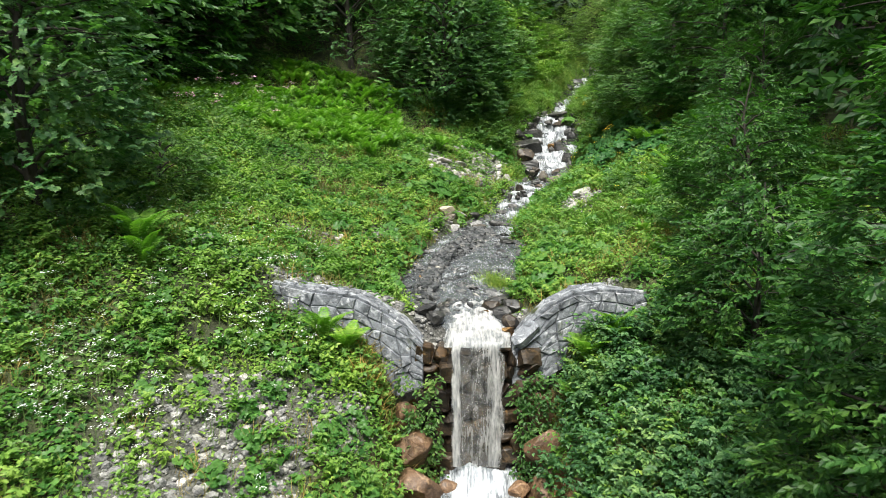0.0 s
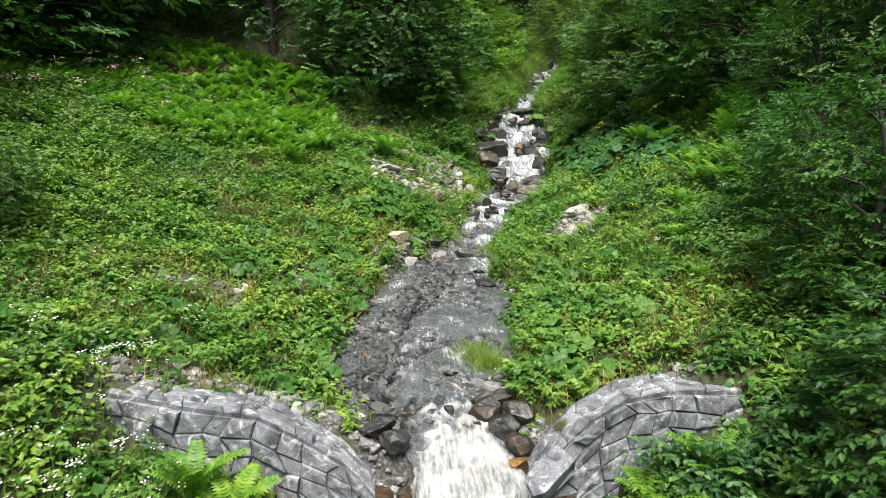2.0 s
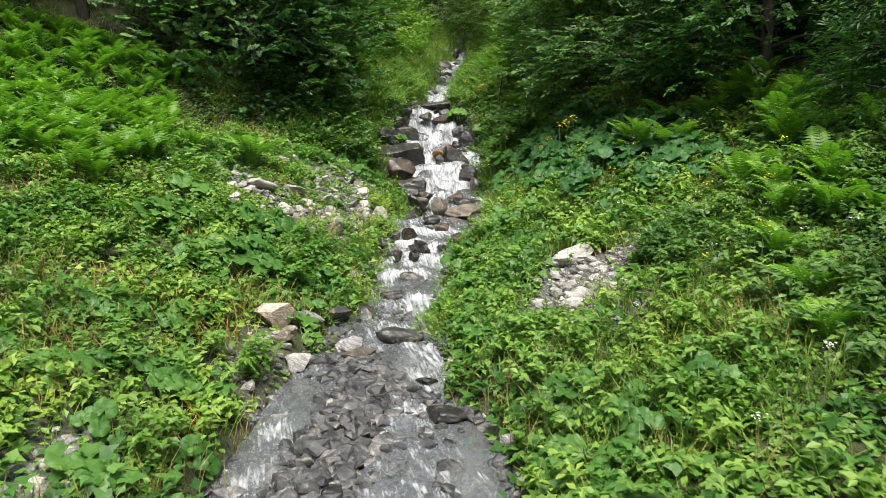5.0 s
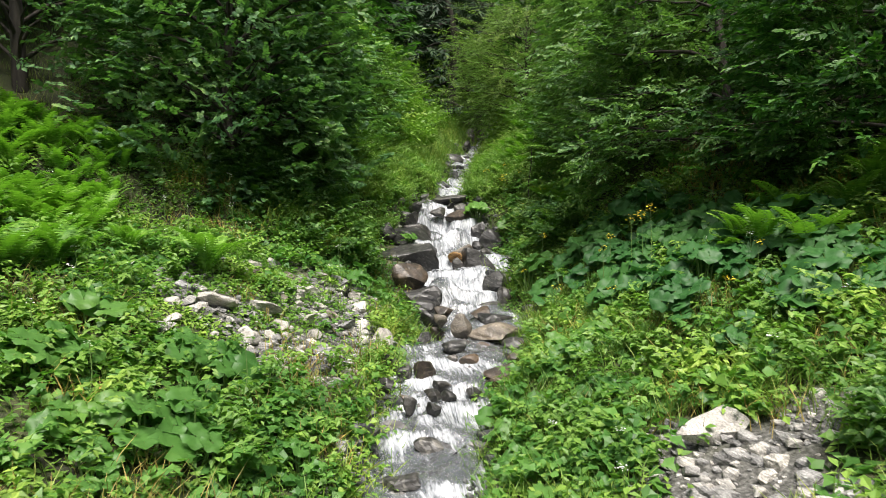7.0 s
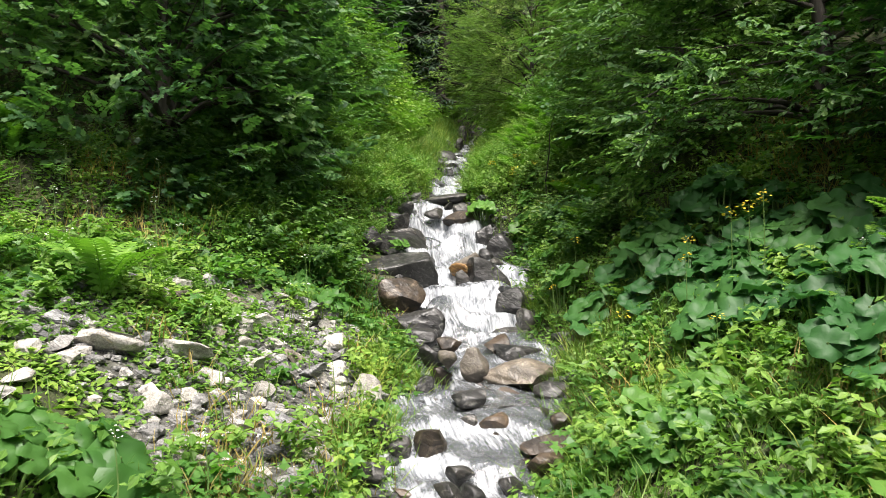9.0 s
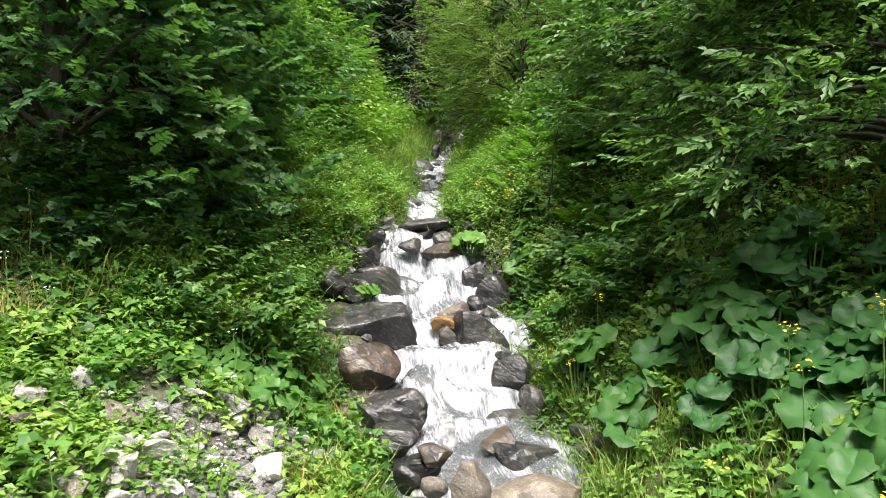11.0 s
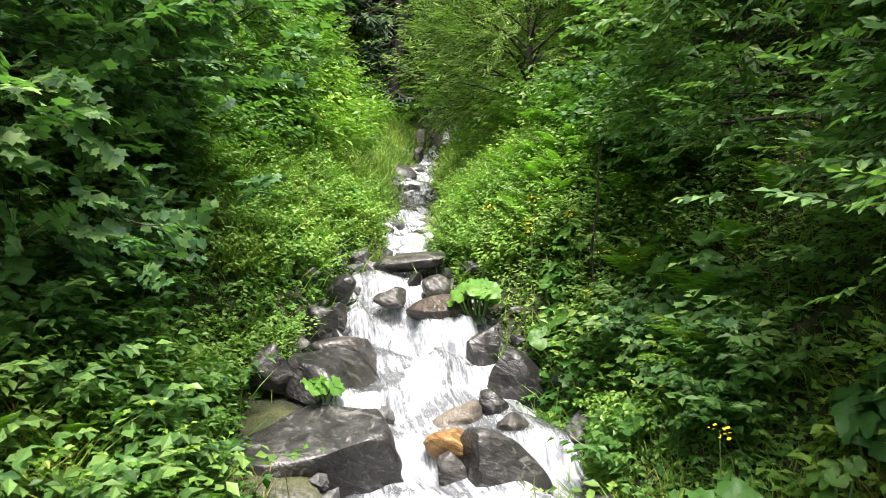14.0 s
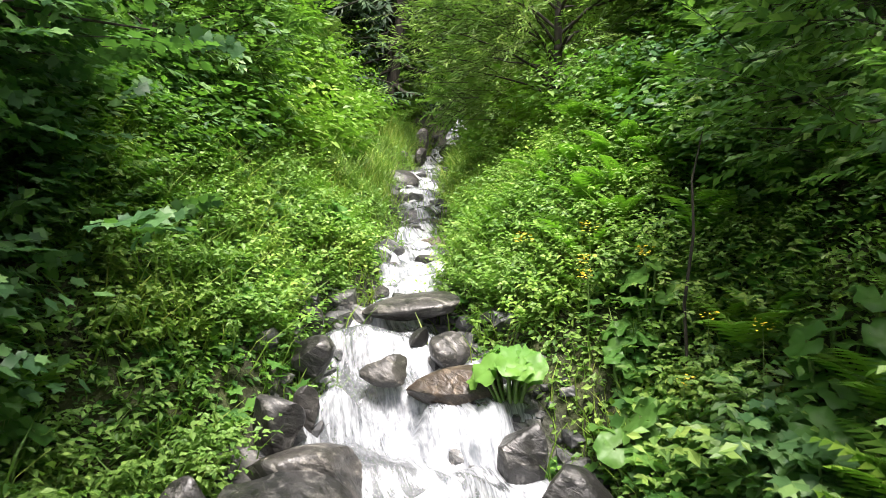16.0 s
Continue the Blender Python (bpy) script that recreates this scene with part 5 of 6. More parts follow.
def arching(rng, x, y, stems, length, leaf, leaves, size, upright=1.0, toward=0.35):
    """Bushy plants: stems that rise and arch over, with leaves held flat along both sides."""
    n = len(x) * stems
    px, py = np.repeat(x, stems) + rng.normal(0, 0.06, n), np.repeat(y, stems) + rng.normal(0, 0.06, n)
    tall = np.repeat(rng.uniform(length[0], length[1], len(x)), stems) * rng.uniform(0.6, 1.1, n)
    a = rng.uniform(0, 6.283, n)
    open_side = np.sign(0.6 + 0.2 * (py - 12) - px) * toward
    out = np.stack([np.cos(a) * 0.6 + open_side, np.sin(a) * 0.6 - 0.3 * toward, 0 * a], -1)
    base = np.stack([px, py, ground_z(px, py)], -1)
    places, ahead, up, sizes = [], [], [], []
    for j in range(leaves):
        u = 0.22 + 0.78 * (j + rng.random(n) * 0.6) / leaves
        at = base + out * (tall * u * u * 0.85)[:, None] + np.array([0, 0, 1.0]) * (tall * (upright * u - 0.42 * u ** 2.5))[:, None]
        side = np.stack([-out[:, 1], out[:, 0], 0 * a], -1) * (1 if j % 2 else -1)
        places.append(at)
        ahead.append(side + out * 0.7 + np.array([0, 0, -0.15]) + rng.normal(0, 0.28, (n, 3)))
        up.append(np.array([0, 0, 1.0]) + out * 0.55 * u[:, None] + rng.normal(0, 0.26, (n, 3)))
        sizes.append(rng.uniform(size[0], size[1], n) * (1.1 - 0.4 * u))
    leafage = scatter(leaf, np.concatenate(places), frames_of(np.concatenate(ahead), np.concatenate(up)), np.concatenate(sizes))
    return leafage


def stuff(name, chunk, mat, label, category):
    return tagged(new(name, mesh_from(name, chunk[0], chunk[1], mat)), label, category, kind="stuff")


def blades(rng, x, y, per, height, spread=0.10, lean=0.55):
    n = len(x) * per
    px, py = np.repeat(x, per) + rng.normal(0, spread, n), np.repeat(y, per) + rng.normal(0, spread, n)
    a = rng.uniform(0, 6.283, n)
    up = np.stack([lean * rng.normal(0, 0.5, n), lean * rng.normal(0, 0.5, n), np.ones(n)], -1)
    fwd = np.stack([np.cos(a), np.sin(a), np.zeros(n)], -1)
    return scatter(BLADE, np.stack([px, py, ground_z(px, py) - 0.01], -1), frames_of(fwd, up), rng.uniform(height[0], height[1], n))


rng = np.random.default_rng(11)
NEAR = (-12.0, 9.5, 8.0, 31.0)
x, y = spots(rng, 2300, (-12.0, 8.5, 8.0, 28.5), 0.95, (1.2, 82, -0.6), 0.2)
stuff("tall_meadow_herbs", arching(rng, x, y, 5, (0.28, 0.62), LEAF, 9, (0.08, 0.15), 1.15, 0.15), M_MEADOW, "tall bright green meadow herbs", "herbs")
x, y = spots(rng, 1100, (-12.0, 8.5, 8.0, 28.5), 0.95, (1.4, 84, 0.0), 0.2)
stuff("meadow_shoots", arching(rng, x, y, 5, (0.25, 0.5), TRILOBE, 7, (0.09, 0.16), 1.1, 0.15), M_FRESH, "fresh broad-leaved shoots in the meadow", "herbs")
x, y = spots(rng, 10000, NEAR, 0.85)
stuff("meadow_herbs", clumps(rng, x, y, LEAF, 14, (0.12, 0.28), (0.06, 0.30), (0.055, 0.12)), M_MEADOW, "low bright green herbs covering the banks", "herbs")
x, y = spots(rng, 4800, NEAR, 0.95, (1.3, 81, -0.05))
stuff("broad_herbs", clumps(rng, x, y, TRILOBE, 9, (0.12, 0.28), (0.15, 0.36), (0.09, 0.17)), M_BUTTER, "broad-leaved green herbs in the meadow", "herbs")
x, y = spots(rng, 4600, (-12.0, 9.5, 8.0, 35.0), 0.8)
stuff("meadow_grass", blades(rng, x, y, 9, (0.12, 0.32)), M_GRASS, "thin yellowish green meadow grass", "grass")
x, y = spots(rng, 2000, NEAR, 0.5, (1.1, 83, 0.15))
stuff("dry_grass", blades(rng, x, y, 14, (0.14, 0.36), 0.14), M_STRAW, "dry straw-coloured grass tufts", "grass")
def bank(n, box, margin, seed, low=-9.0, shade=False):
    """Rooting places on the ravine's banks, away from the water and from the open scree."""
    x, y = spots(rng, n, box, 0.9, (1.0, seed, low), margin)
    keep = ((y > 29.0) | (x > 4.2)) & (y < 38)
    keep &= (np.hypot(x - 5.7, y - 32.1) > 0.65) & ~((x > 4.2) & (y < 28.7)) & ~((x > 6.7) & (y < 31.0))
    if shade:
        keep &= ~sunny(x, y)
    return x[keep], y[keep]


def sunny(x, y):
    """The open upper slopes beside the stream."""
    return (y > 31.0) & (x < right_edge(y) + 1.9) & (x > left_edge(y) - 1.5)


x, y = bank(1900, (-3, 11, 26.5, 37), 0.12, 90)
stuff("bank_brambles", clumps(rng, x, y, LEAF, 30, (0.2, 0.4), (0.12, 0.4), (0.04, 0.09)), M_BRAMBLE, "low leafy brambles on the ravine banks", "brambles")
x, y = bank(520, (-0.5, 9, 26.8, 37), 0.30, 93, -0.35, True)
stuff("bank_shrubbery", arching(rng, x, y, 8, (0.5, 1.25), LEAF, 15, (0.09, 0.16)), M_BRAMBLE, "arching leafy shrubs on the ravine banks", "undergrowth")
x, y = bank(420, (-0.5, 9, 26.8, 37), 0.25, 94, -0.2, True)
stuff("bank_saplings", arching(rng, x, y, 6, (0.5, 1.1), LOBED, 10, (0.10, 0.17)), M_MAPLE, "maple seedlings and broad-leaved shoots on the banks", "undergrowth")
x, y = bank(900, (1, 9, 26.5, 37), 0.10, 91, -0.1)
stuff("bank_herbs", arching(rng, x, y, 7, (0.3, 0.7), LEAF, 14, (0.05, 0.10), 1.1, 0.25), M_HERB, "bright yellow-green herbs on the ravine banks", "herbs")
x, y = bank(900, (2.5, 9.5, 30.8, 37.5), 0.08, 97, -0.8)
keep = sunny(x, y)
stuff("sunlit_herbs", arching(rng, x[keep], y[keep], 8, (0.3, 0.75), LEAF, 14, (0.05, 0.10), 1.1, 0.25), M_SUNNY, "tall fresh green herbs on the open upper banks", "herbs")
x, y = bank(500, (1, 8, 26.5, 36), 0.10, 92, 0.1)
stuff("bank_broad_herbs", clumps(rng, x, y, LOBED, 14, (0.15, 0.35), (0.25, 0.6), (0.09, 0.16)), M_BUTTER, "broad-leaved herbs on the ravine banks", "herbs")
x, y = spots(rng, 1500, (-2, 24, 36, 62), 0.9, margin=0.9)
keep = np.abs(x - np.interp(y, RUN, LEFT)) < 7
stuff("upper_brambles", arching(rng, x[keep], y[keep], 7, (0.7, 1.8), LEAF, 12, (0.14, 0.26)), M_MEADOW, "leafy undergrowth beside the upper stream", "undergrowth")
y = rng.uniform(33.0, 50.0, 1500)
x = np.where(rng.random(1500) < 0.5, left_edge(y) - rng.uniform(0.1, 1.8, 1500), right_edge(y) + rng.uniform(0.1, 1.8, 1500))
stuff("waterside_herbs", clumps(rng, x, y, LEAF, 24, (0.15, 0.35), (0.1, 0.45), (0.05, 0.11)), M_SUNNY, "bright herbs right beside the upper stream", "herbs")
stuff("waterside_grass", blades(rng, x, y, 14, (0.2, 0.5), 0.2), M_GRASS, "thin grass beside the upper stream", "grass")
y = rng.uniform(20.5, 33.5, 900)
k = np.where(rng.random(900) < 0.5, -1.0, 1.0)
x = np.where(k < 0, left_edge(y), right_edge(y)) + k * rng.normal(0.10, 0.14, 900)
ok = ~((k < 0) & (y > 28.2) & (y < 33.0)) & (rough(x, y, 0.7, 95) > -0.5)
x, y = x[ok], y[ok]
stuff("edge_herbs", clumps(rng, x, y, LEAF, 20, (0.08, 0.2), (0.10, 0.38), (0.04, 0.09)), M_HERB, "herbs hanging over the edges of the rapids", "herbs")
stuff("edge_grass", blades(rng, x[::2], y[::2], 16, (0.15, 0.4), 0.12, 0.9), M_GRASS, "grass wisps hanging over the edges of the rapids", "grass")
x, y = rng.uniform(-1.2, 2.6, 1300), rng.uniform(23.6, 28.6, 1300)
ok = (x < left_edge(y) - 0.15) & (rough(x, y, 0.6, 96) > 0.2)
stuff("scree_herbs", clumps(rng, x[ok], y[ok], LEAF, 22, (0.10, 0.22), (0.06, 0.22), (0.04, 0.09)), M_HERB, "green herbs growing between the scree stones", "herbs")
x, y = rng.uniform(0.4, 4.2, 900), rng.uniform(29.0, 35.0, 900)
ok = (x < left_edge(y) - 0.12) & ~on_slabs(x, y)
x, y = x[ok], y[ok]
stuff("shade_herbs", clumps(rng, x, y, LEAF, 26, (0.15, 0.32), (0.15, 0.5), (0.05, 0.11)), M_BUTTER, "dark green herbs in the shade beside the cascade", "herbs")
stuff("shade_broad_herbs", clumps(rng, x[::3], y[::3], LOBED, 12, (0.15, 0.32), (0.25, 0.55), (0.09, 0.16)), M_BUTTER, "broad-leaved dark herbs in the shade", "herbs")
stuff("shade_grass", blades(rng, x[::2], y[::2], 12, (0.2, 0.5), 0.16, 0.9), M_GRASS, "thin grass in the shade beside the cascade", "grass")
x, y = rng.normal(1.2, 0.16, 70), rng.normal(15.15, 0.3, 70)
stuff("islet_grass", blades(rng, x, y, 26, (0.16, 0.36), 0.07), M_GRASS, "tuft of green grass on an islet in the stream", "grass")
x, y = spots(rng, 700, (1.7, 8.0, 8.0, 12.6), 0.9)
stuff("slope_shrubbery", arching(rng, x, y, 6, (0.35, 0.8), LEAF, 10, (0.09, 0.16), 1.1, 0.2), M_MAPLE, "leafy green undergrowth on the lower slope", "undergrowth")
x, y = spots(rng, 420, (4.6, 8.5, 12.6, 20.5), 0.9)
stuff("bank_undergrowth", arching(rng, x, y, 6, (0.35, 0.75), LEAF, 10, (0.08, 0.14), 1.1, 0.2), M_BRAMBLE, "taller green undergrowth along the shrubs", "undergrowth")
x, y = spots(rng, 900, (-10, -4.5, 10.0, 30.0), 0.9)
stuff("meadow_undergrowth", clumps(rng, x, y, LEAF, 26, (0.2, 0.4), (0.25, 0.6), (0.06, 0.12)), M_BRAMBLE, "taller green undergrowth in the meadow", "undergrowth")

x, y = spots(rng, 1300, (2.4, 6.5, 16.5, 30.0), 0.7)
stuff("bank_grass", blades(rng, x, y, 12, (0.14, 0.34), 0.12), M_GRASS, "fine grass on the stream banks", "grass")
x, y = spots(rng, 500, (5.5, 8.5, 29.5, 36.5), 0.9, margin=0.3)
stuff("sunny_herbs", clumps(rng, x, y, LEAF, 30, (0.2, 0.4), (0.2, 0.6), (0.04, 0.09)), M_SUNNY, "bright herbs high on the ravine bank", "herbs")
x, y = np.concatenate([rng.uniform(-1.5, -0.55, 60), rng.uniform(1.7, 2.4, 30)]), rng.uniform(11.7, 12.5, 90)
stuff("hanging_grass", blades(rng, x, y, 16, (0.2, 0.45), 0.08, 1.2), M_STRAW, "brownish grass hanging beside the fall", "grass")
x, y = np.concatenate([rng.uniform(-1.9, -0.5, 130), rng.uniform(1.7, 2.8, 110)]), rng.uniform(11.2, 12.5, 240)
stuff("fallside_herbs", clumps(rng, x, y, LEAF, 20, (0.12, 0.26), (0.12, 0.36), (0.05, 0.10)), M_HERB, "green herbs crowding the sides of the fall", "herbs")

x, y = rng.uniform(-17, -6, 1100), rng.uniform(19, 38, 1100)
stuff("ridge_undergrowth", clumps(rng, x, y, LEAF, 30, (0.3, 0.6), (0.4, 0.9), (0.10, 0.18)), M_BRAMBLE, "tall dark green undergrowth along the ridge", "undergrowth")

# plants that root in the joints of the masonry beside the fall
n = 90
side = rng.random(n) < 0.5
cz = rng.uniform(3.9, 5.75, n)
cx = np.where(side, rng.uniform(-0.75, -0.08, n), rng.uniform(1.32, 1.95, n))
k = 26
a, r = rng.uniform(0, 6.283, n * k), np.sqrt(rng.random(n * k)) * 0.15
p = np.stack([np.repeat(cx, k) + np.cos(a) * r, 12.12 - 0.10 * (6.1 - np.repeat(cz, k)) - rng.uniform(0, 0.14, n * k), np.repeat(cz, k) + np.sin(a) * r], -1)
d = np.stack([np.cos(a) * 0.6, -0.5 + 0 * a, np.sin(a) * 0.4 - 0.35], -1) + rng.normal(0, 0.3, (n * k, 3))
stuff("joint_plants", scatter(LEAF, p, frames_of(d, np.array([0, -0.5, 1.0]) + rng.normal(0, 0.3, (n * k, 3))), rng.uniform(0.05, 0.11, n * k)), M_BRAMBLE, "small dark plants rooted in the masonry joints", "herbs")

# ferns
def fern_chunk(rng, x, y, fronds, size, upright=0.0):
    n = len(x) * fronds
    a = np.tile(np.arange(fronds) * 6.283 / fronds, len(x)) + rng.normal(0, 0.25, n)
    fwd = np.stack([np.cos(a), np.sin(a), np.full(n, upright) + rng.normal(0, 0.12, n)], -1)
    px, py = np.repeat(x, fronds), np.repeat(y, fronds)
    return scatter(FROND_PLAIN, np.stack([px, py, ground_z(px, py)], -1), frames_of(fwd, np.array([0, 0, 1.0]) + rng.normal(0, 0.1, (n, 3))), np.repeat(rng.uniform(size[0], size[1], len(x)), fronds) * rng.uniform(0.75, 1.1, n))


frond_mesh = mesh_from("frond", *FROND, M_FERN)


def fern(x, y, size, fronds, label, seed):
    rng = random.Random(seed)
    ob = tagged(new("fern"), label, "fern", "ferns on the banks")
    ob.matrix_world = pose(x, y, float(ground_z(x, y)) - 0.02)
    for i in range(fronds):
        f = part("frond", frond_mesh, ob)
        f.matrix_local = pose(0, 0, 0, rng.uniform(-2, 24), rng.uniform(-8, 8), 360 * i / fronds + rng.uniform(-14, 14)) @ Matrix.Diagonal((*[size * rng.uniform(0.8, 1.1)] * 3, 1))
    return ob


for i, (x, y, size) in enumerate([(-5.5, 12.6, 1.15), (-5.2, 12.2, 0.9), (-2.15, 12.2, 0.85), (-1.75, 12.1, 0.75), (2.55, 12.1, 0.8), (3.1, 12.15, 0.85), (2.3, 11.8, 0.7), (-0.15, 26.55, 0.95), (-1.2, 26.7, 0.7), (7.2, 33.1, 0.65), (7.5, 33.5, 0.7), (7.0, 32.8, 0.55), (7.3, 33.9, 0.65), (-2.0, 26.2, 0.75), (4.8, 17.2, 0.6), (5.3, 17.9, 0.7), (4.4, 15.4, 0.5), (5.6, 18.8, 0.8), (6.3, 19.6, 0.8)]):
    fern(x, y, size, 10, "light green shuttlecock fern on the bank", 300 + i)
rng = np.random.default_rng(12)
for i in range(46):
    x, y = rng.uniform(6.2, 9.2), rng.uniform(18.6, 24.0)
    fern(x, y, rng.uniform(0.6, 0.95), 8, "green fern among others under the trees", 340 + i)
x, y = spots(rng, 520, (-11.5, -1.7, 23.6, 30.5), 1.0, (1.5, 85, -0.5))
stuff("meadow_ferns", fern_chunk(rng, x, y, 9, (0.45, 0.8), 0.25), M_FERN, "bed of upright ferns across the upper meadow", "ferns")
x, y = spots(rng, 40, (5.5, 8.5, 29.5, 37.5), 1.0, margin=0.9)
stuff("bank_ferns", fern_chunk(rng, x, y, 8, (0.5, 0.8)), M_FERN, "ferns hanging over the steep bank", "ferns")
x, y = spots(rng, 18, (0.0, 3.0, 29.5, 34.0), 1.0, margin=0.8)
stuff("shade_ferns", fern_chunk(rng, x, y, 8, (0.4, 0.65)), M_FERN, "dark ferns in the shade of the maple", "ferns")

# butterburs
pad_mesh = mesh_from("leaf", *PAD, M_BUTTER, flat=False)
stem_mesh = mesh_from("stem", *tube([(0, 0, 0), (0.02, 0, 0.5), (0, 0, 1)], [0.02, 0.016, 0.012], 5), M_STALK, flat=False)


shaded_pad_mesh = mesh_from("leaf", *PAD, M_SHADED_BIGLEAF, flat=False)


def butterbur(x, y, size, leaves, height, seed, label="clump of large round butterbur leaves", pad=None, z0=None):
    rng = random.Random(seed)
    ob = tagged(new("butterbur"), label, "butterbur", "butterburs along the stream")
    z0 = float(ground_z(x, y)) if z0 is None else z0
    ob.matrix_world = pose(x, y, z0)
    for i in range(leaves):
        a, r = i * 2.4 + rng.uniform(-0.3, 0.3), 0.75 * size * math.sqrt(i / leaves) * rng.uniform(0.8, 1.5)
        px, py = r * math.cos(a), r * math.sin(a)
        h = height * rng.uniform(0.6, 1.1) * (1 - 0.25 * r / (size + 0.01)) + max(float(ground_z(x + px, y + py)) - z0, -0.1)
        h = max(h, 0.06)
        leaf = part("leaf", pad or pad_mesh, ob)
        side = 0.5 if x < 0.6 + 0.2 * (y - 12) else -0.5
        up = Vector((side + rng.gauss(0, 0.4) + 0.25 * math.cos(a), -0.35 + rng.gauss(0, 0.4) + 0.25 * math.sin(a), 1)).normalized()
        leaf.matrix_local = Matrix.Translation((px, py, h)) @ up.to_track_quat("Z", "Y").to_matrix().to_4x4() @ pose(0, 0, 0, 0, 0, math.degrees(a) + rng.uniform(-50, 50)) @ Matrix.Diagonal((*[size * rng.uniform(0.7, 1.15)] * 3, 1))
        stem = part("stem", stem_mesh, ob)
        stem.matrix_local = look((px * 0.5, py * 0.5, -0.05), (px, py, h)) @ pose(0, 0, 0, 180) @ Matrix.Diagonal((0.7, 0.7, (Vector((px, py, h)) - Vector((px * 0.5, py * 0.5, -0.05))).length, 1))
    return ob


for i, (x, y, size, n, h) in enumerate([(2.45, 26.2, 0.16, 6, 0.25), (4.15, 24.2, 0.26, 7, 0.3), (4.5, 24.0, 0.25, 7, 0.3), (4.05, 23.6, 0.24, 6, 0.3), (2.35, 28.3, 0.26, 7, 0.35), (2.0, 28.8, 0.28, 7, 0.35), (2.6, 29.3, 0.26, 6, 0.35), (1.55, 28.6, 0.25, 6, 0.3)]):
    butterbur(x, y, size, n, h, 400 + i)
fresh_pad = mesh_from("leaf", *PAD, M_FRESH, flat=False)
butterbur(5.62, 32.15, 0.27, 18, 0.42, 399, "fresh bright green butterbur leaning over the cascade", fresh_pad, 10.40)
butterbur(3.72, 31.05, 0.17, 10, 0.2, 398, "fresh bright green butterbur beside the slabs", fresh_pad, 9.85)
butterbur(4.9, 35.0, 0.22, 12, 0.5, 397, "fresh bright green butterbur by the upper stream", fresh_pad)
rng = np.random.default_rng(13)
# these large leaves carry the trees' shade in their colour
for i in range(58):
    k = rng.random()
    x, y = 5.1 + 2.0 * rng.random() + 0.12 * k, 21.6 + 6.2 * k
    butterbur(x, y, rng.uniform(0.20, 0.35) * (1 + 0.15 * k), 9, rng.uniform(0.25, 0.6), 420 + i, "tall butterbur with very large round leaves in a shaded green", shaded_pad_mesh)
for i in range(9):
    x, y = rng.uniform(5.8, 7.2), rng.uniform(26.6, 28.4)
    butterbur(x, y, rng.uniform(0.28, 0.42), 8, rng.uniform(0.35, 0.7), 800 + i, "tall butterbur with very large round leaves under the hazel", shaded_pad_mesh)
for i in range(30):
    y = rng.uniform(13.6, 17.5)
    x = float(right_edge(y)) + rng.uniform(0.15, 1.9)
    butterbur(x, y, rng.uniform(0.18, 0.27), 6, rng.uniform(0.15, 0.3), 480 + i, "low butterbur with fresh green round leaves")
for i in range(40):
    y = rng.uniform(17.5, 24.5)
    x = float(right_edge(y)) + rng.uniform(0.2, 1.9)
    if gravel_mask(x, y) < 0.3:
        butterbur(x, y, rng.uniform(0.14, 0.24), 6, rng.uniform(0.12, 0.28), 520 + i, "low butterbur with fresh green round leaves")
for i in range(60):
    y = rng.uniform(14.0, 24.0)
    x = float(left_edge(y)) - rng.uniform(0.2, 2.6)
    if gravel_mask(x, y) < 0.3:
        butterbur(x, y, rng.uniform(0.14, 0.26), 6, rng.uniform(0.12, 0.3), 580 + i, "low butterbur with fresh green round leaves")
for i in range(34):
    x, y = rng.uniform(-5.0, -0.9), rng.uniform(9.2, 12.2)
    butterbur(x, y, rng.uniform(0.13, 0.2), 6, rng.uniform(0.12, 0.25), 650 + i, "small butterbur on the stony slope below the wall")

for i in range(22):
    y = rng.uniform(27.6, 32.2)
    x = float(right_edge(y)) + rng.uniform(0.35, 1.5)
    butterbur(x, y, rng.uniform(0.16, 0.30), 7, rng.uniform(0.3, 0.65), 700 + i, "butterbur leaning out from the steep bank")
for i in range(16):
    y = rng.uniform(28.8, 32.0)
    x = 2.7 - rng.uniform(0.0, 1.2)
    butterbur(x, y, rng.uniform(0.16, 0.26), 8, rng.uniform(0.25, 0.5), 730 + i, "butterbur on the bank beside the slabs")
for i in range(12):
    x, y = rng.uniform(-1.4, 0.5), rng.uniform(22.2, 24.2)
    butterbur(x, y, rng.uniform(0.22, 0.34), 7, rng.uniform(0.2, 0.4), 750 + i, "broad butterbur in the wet meadow")

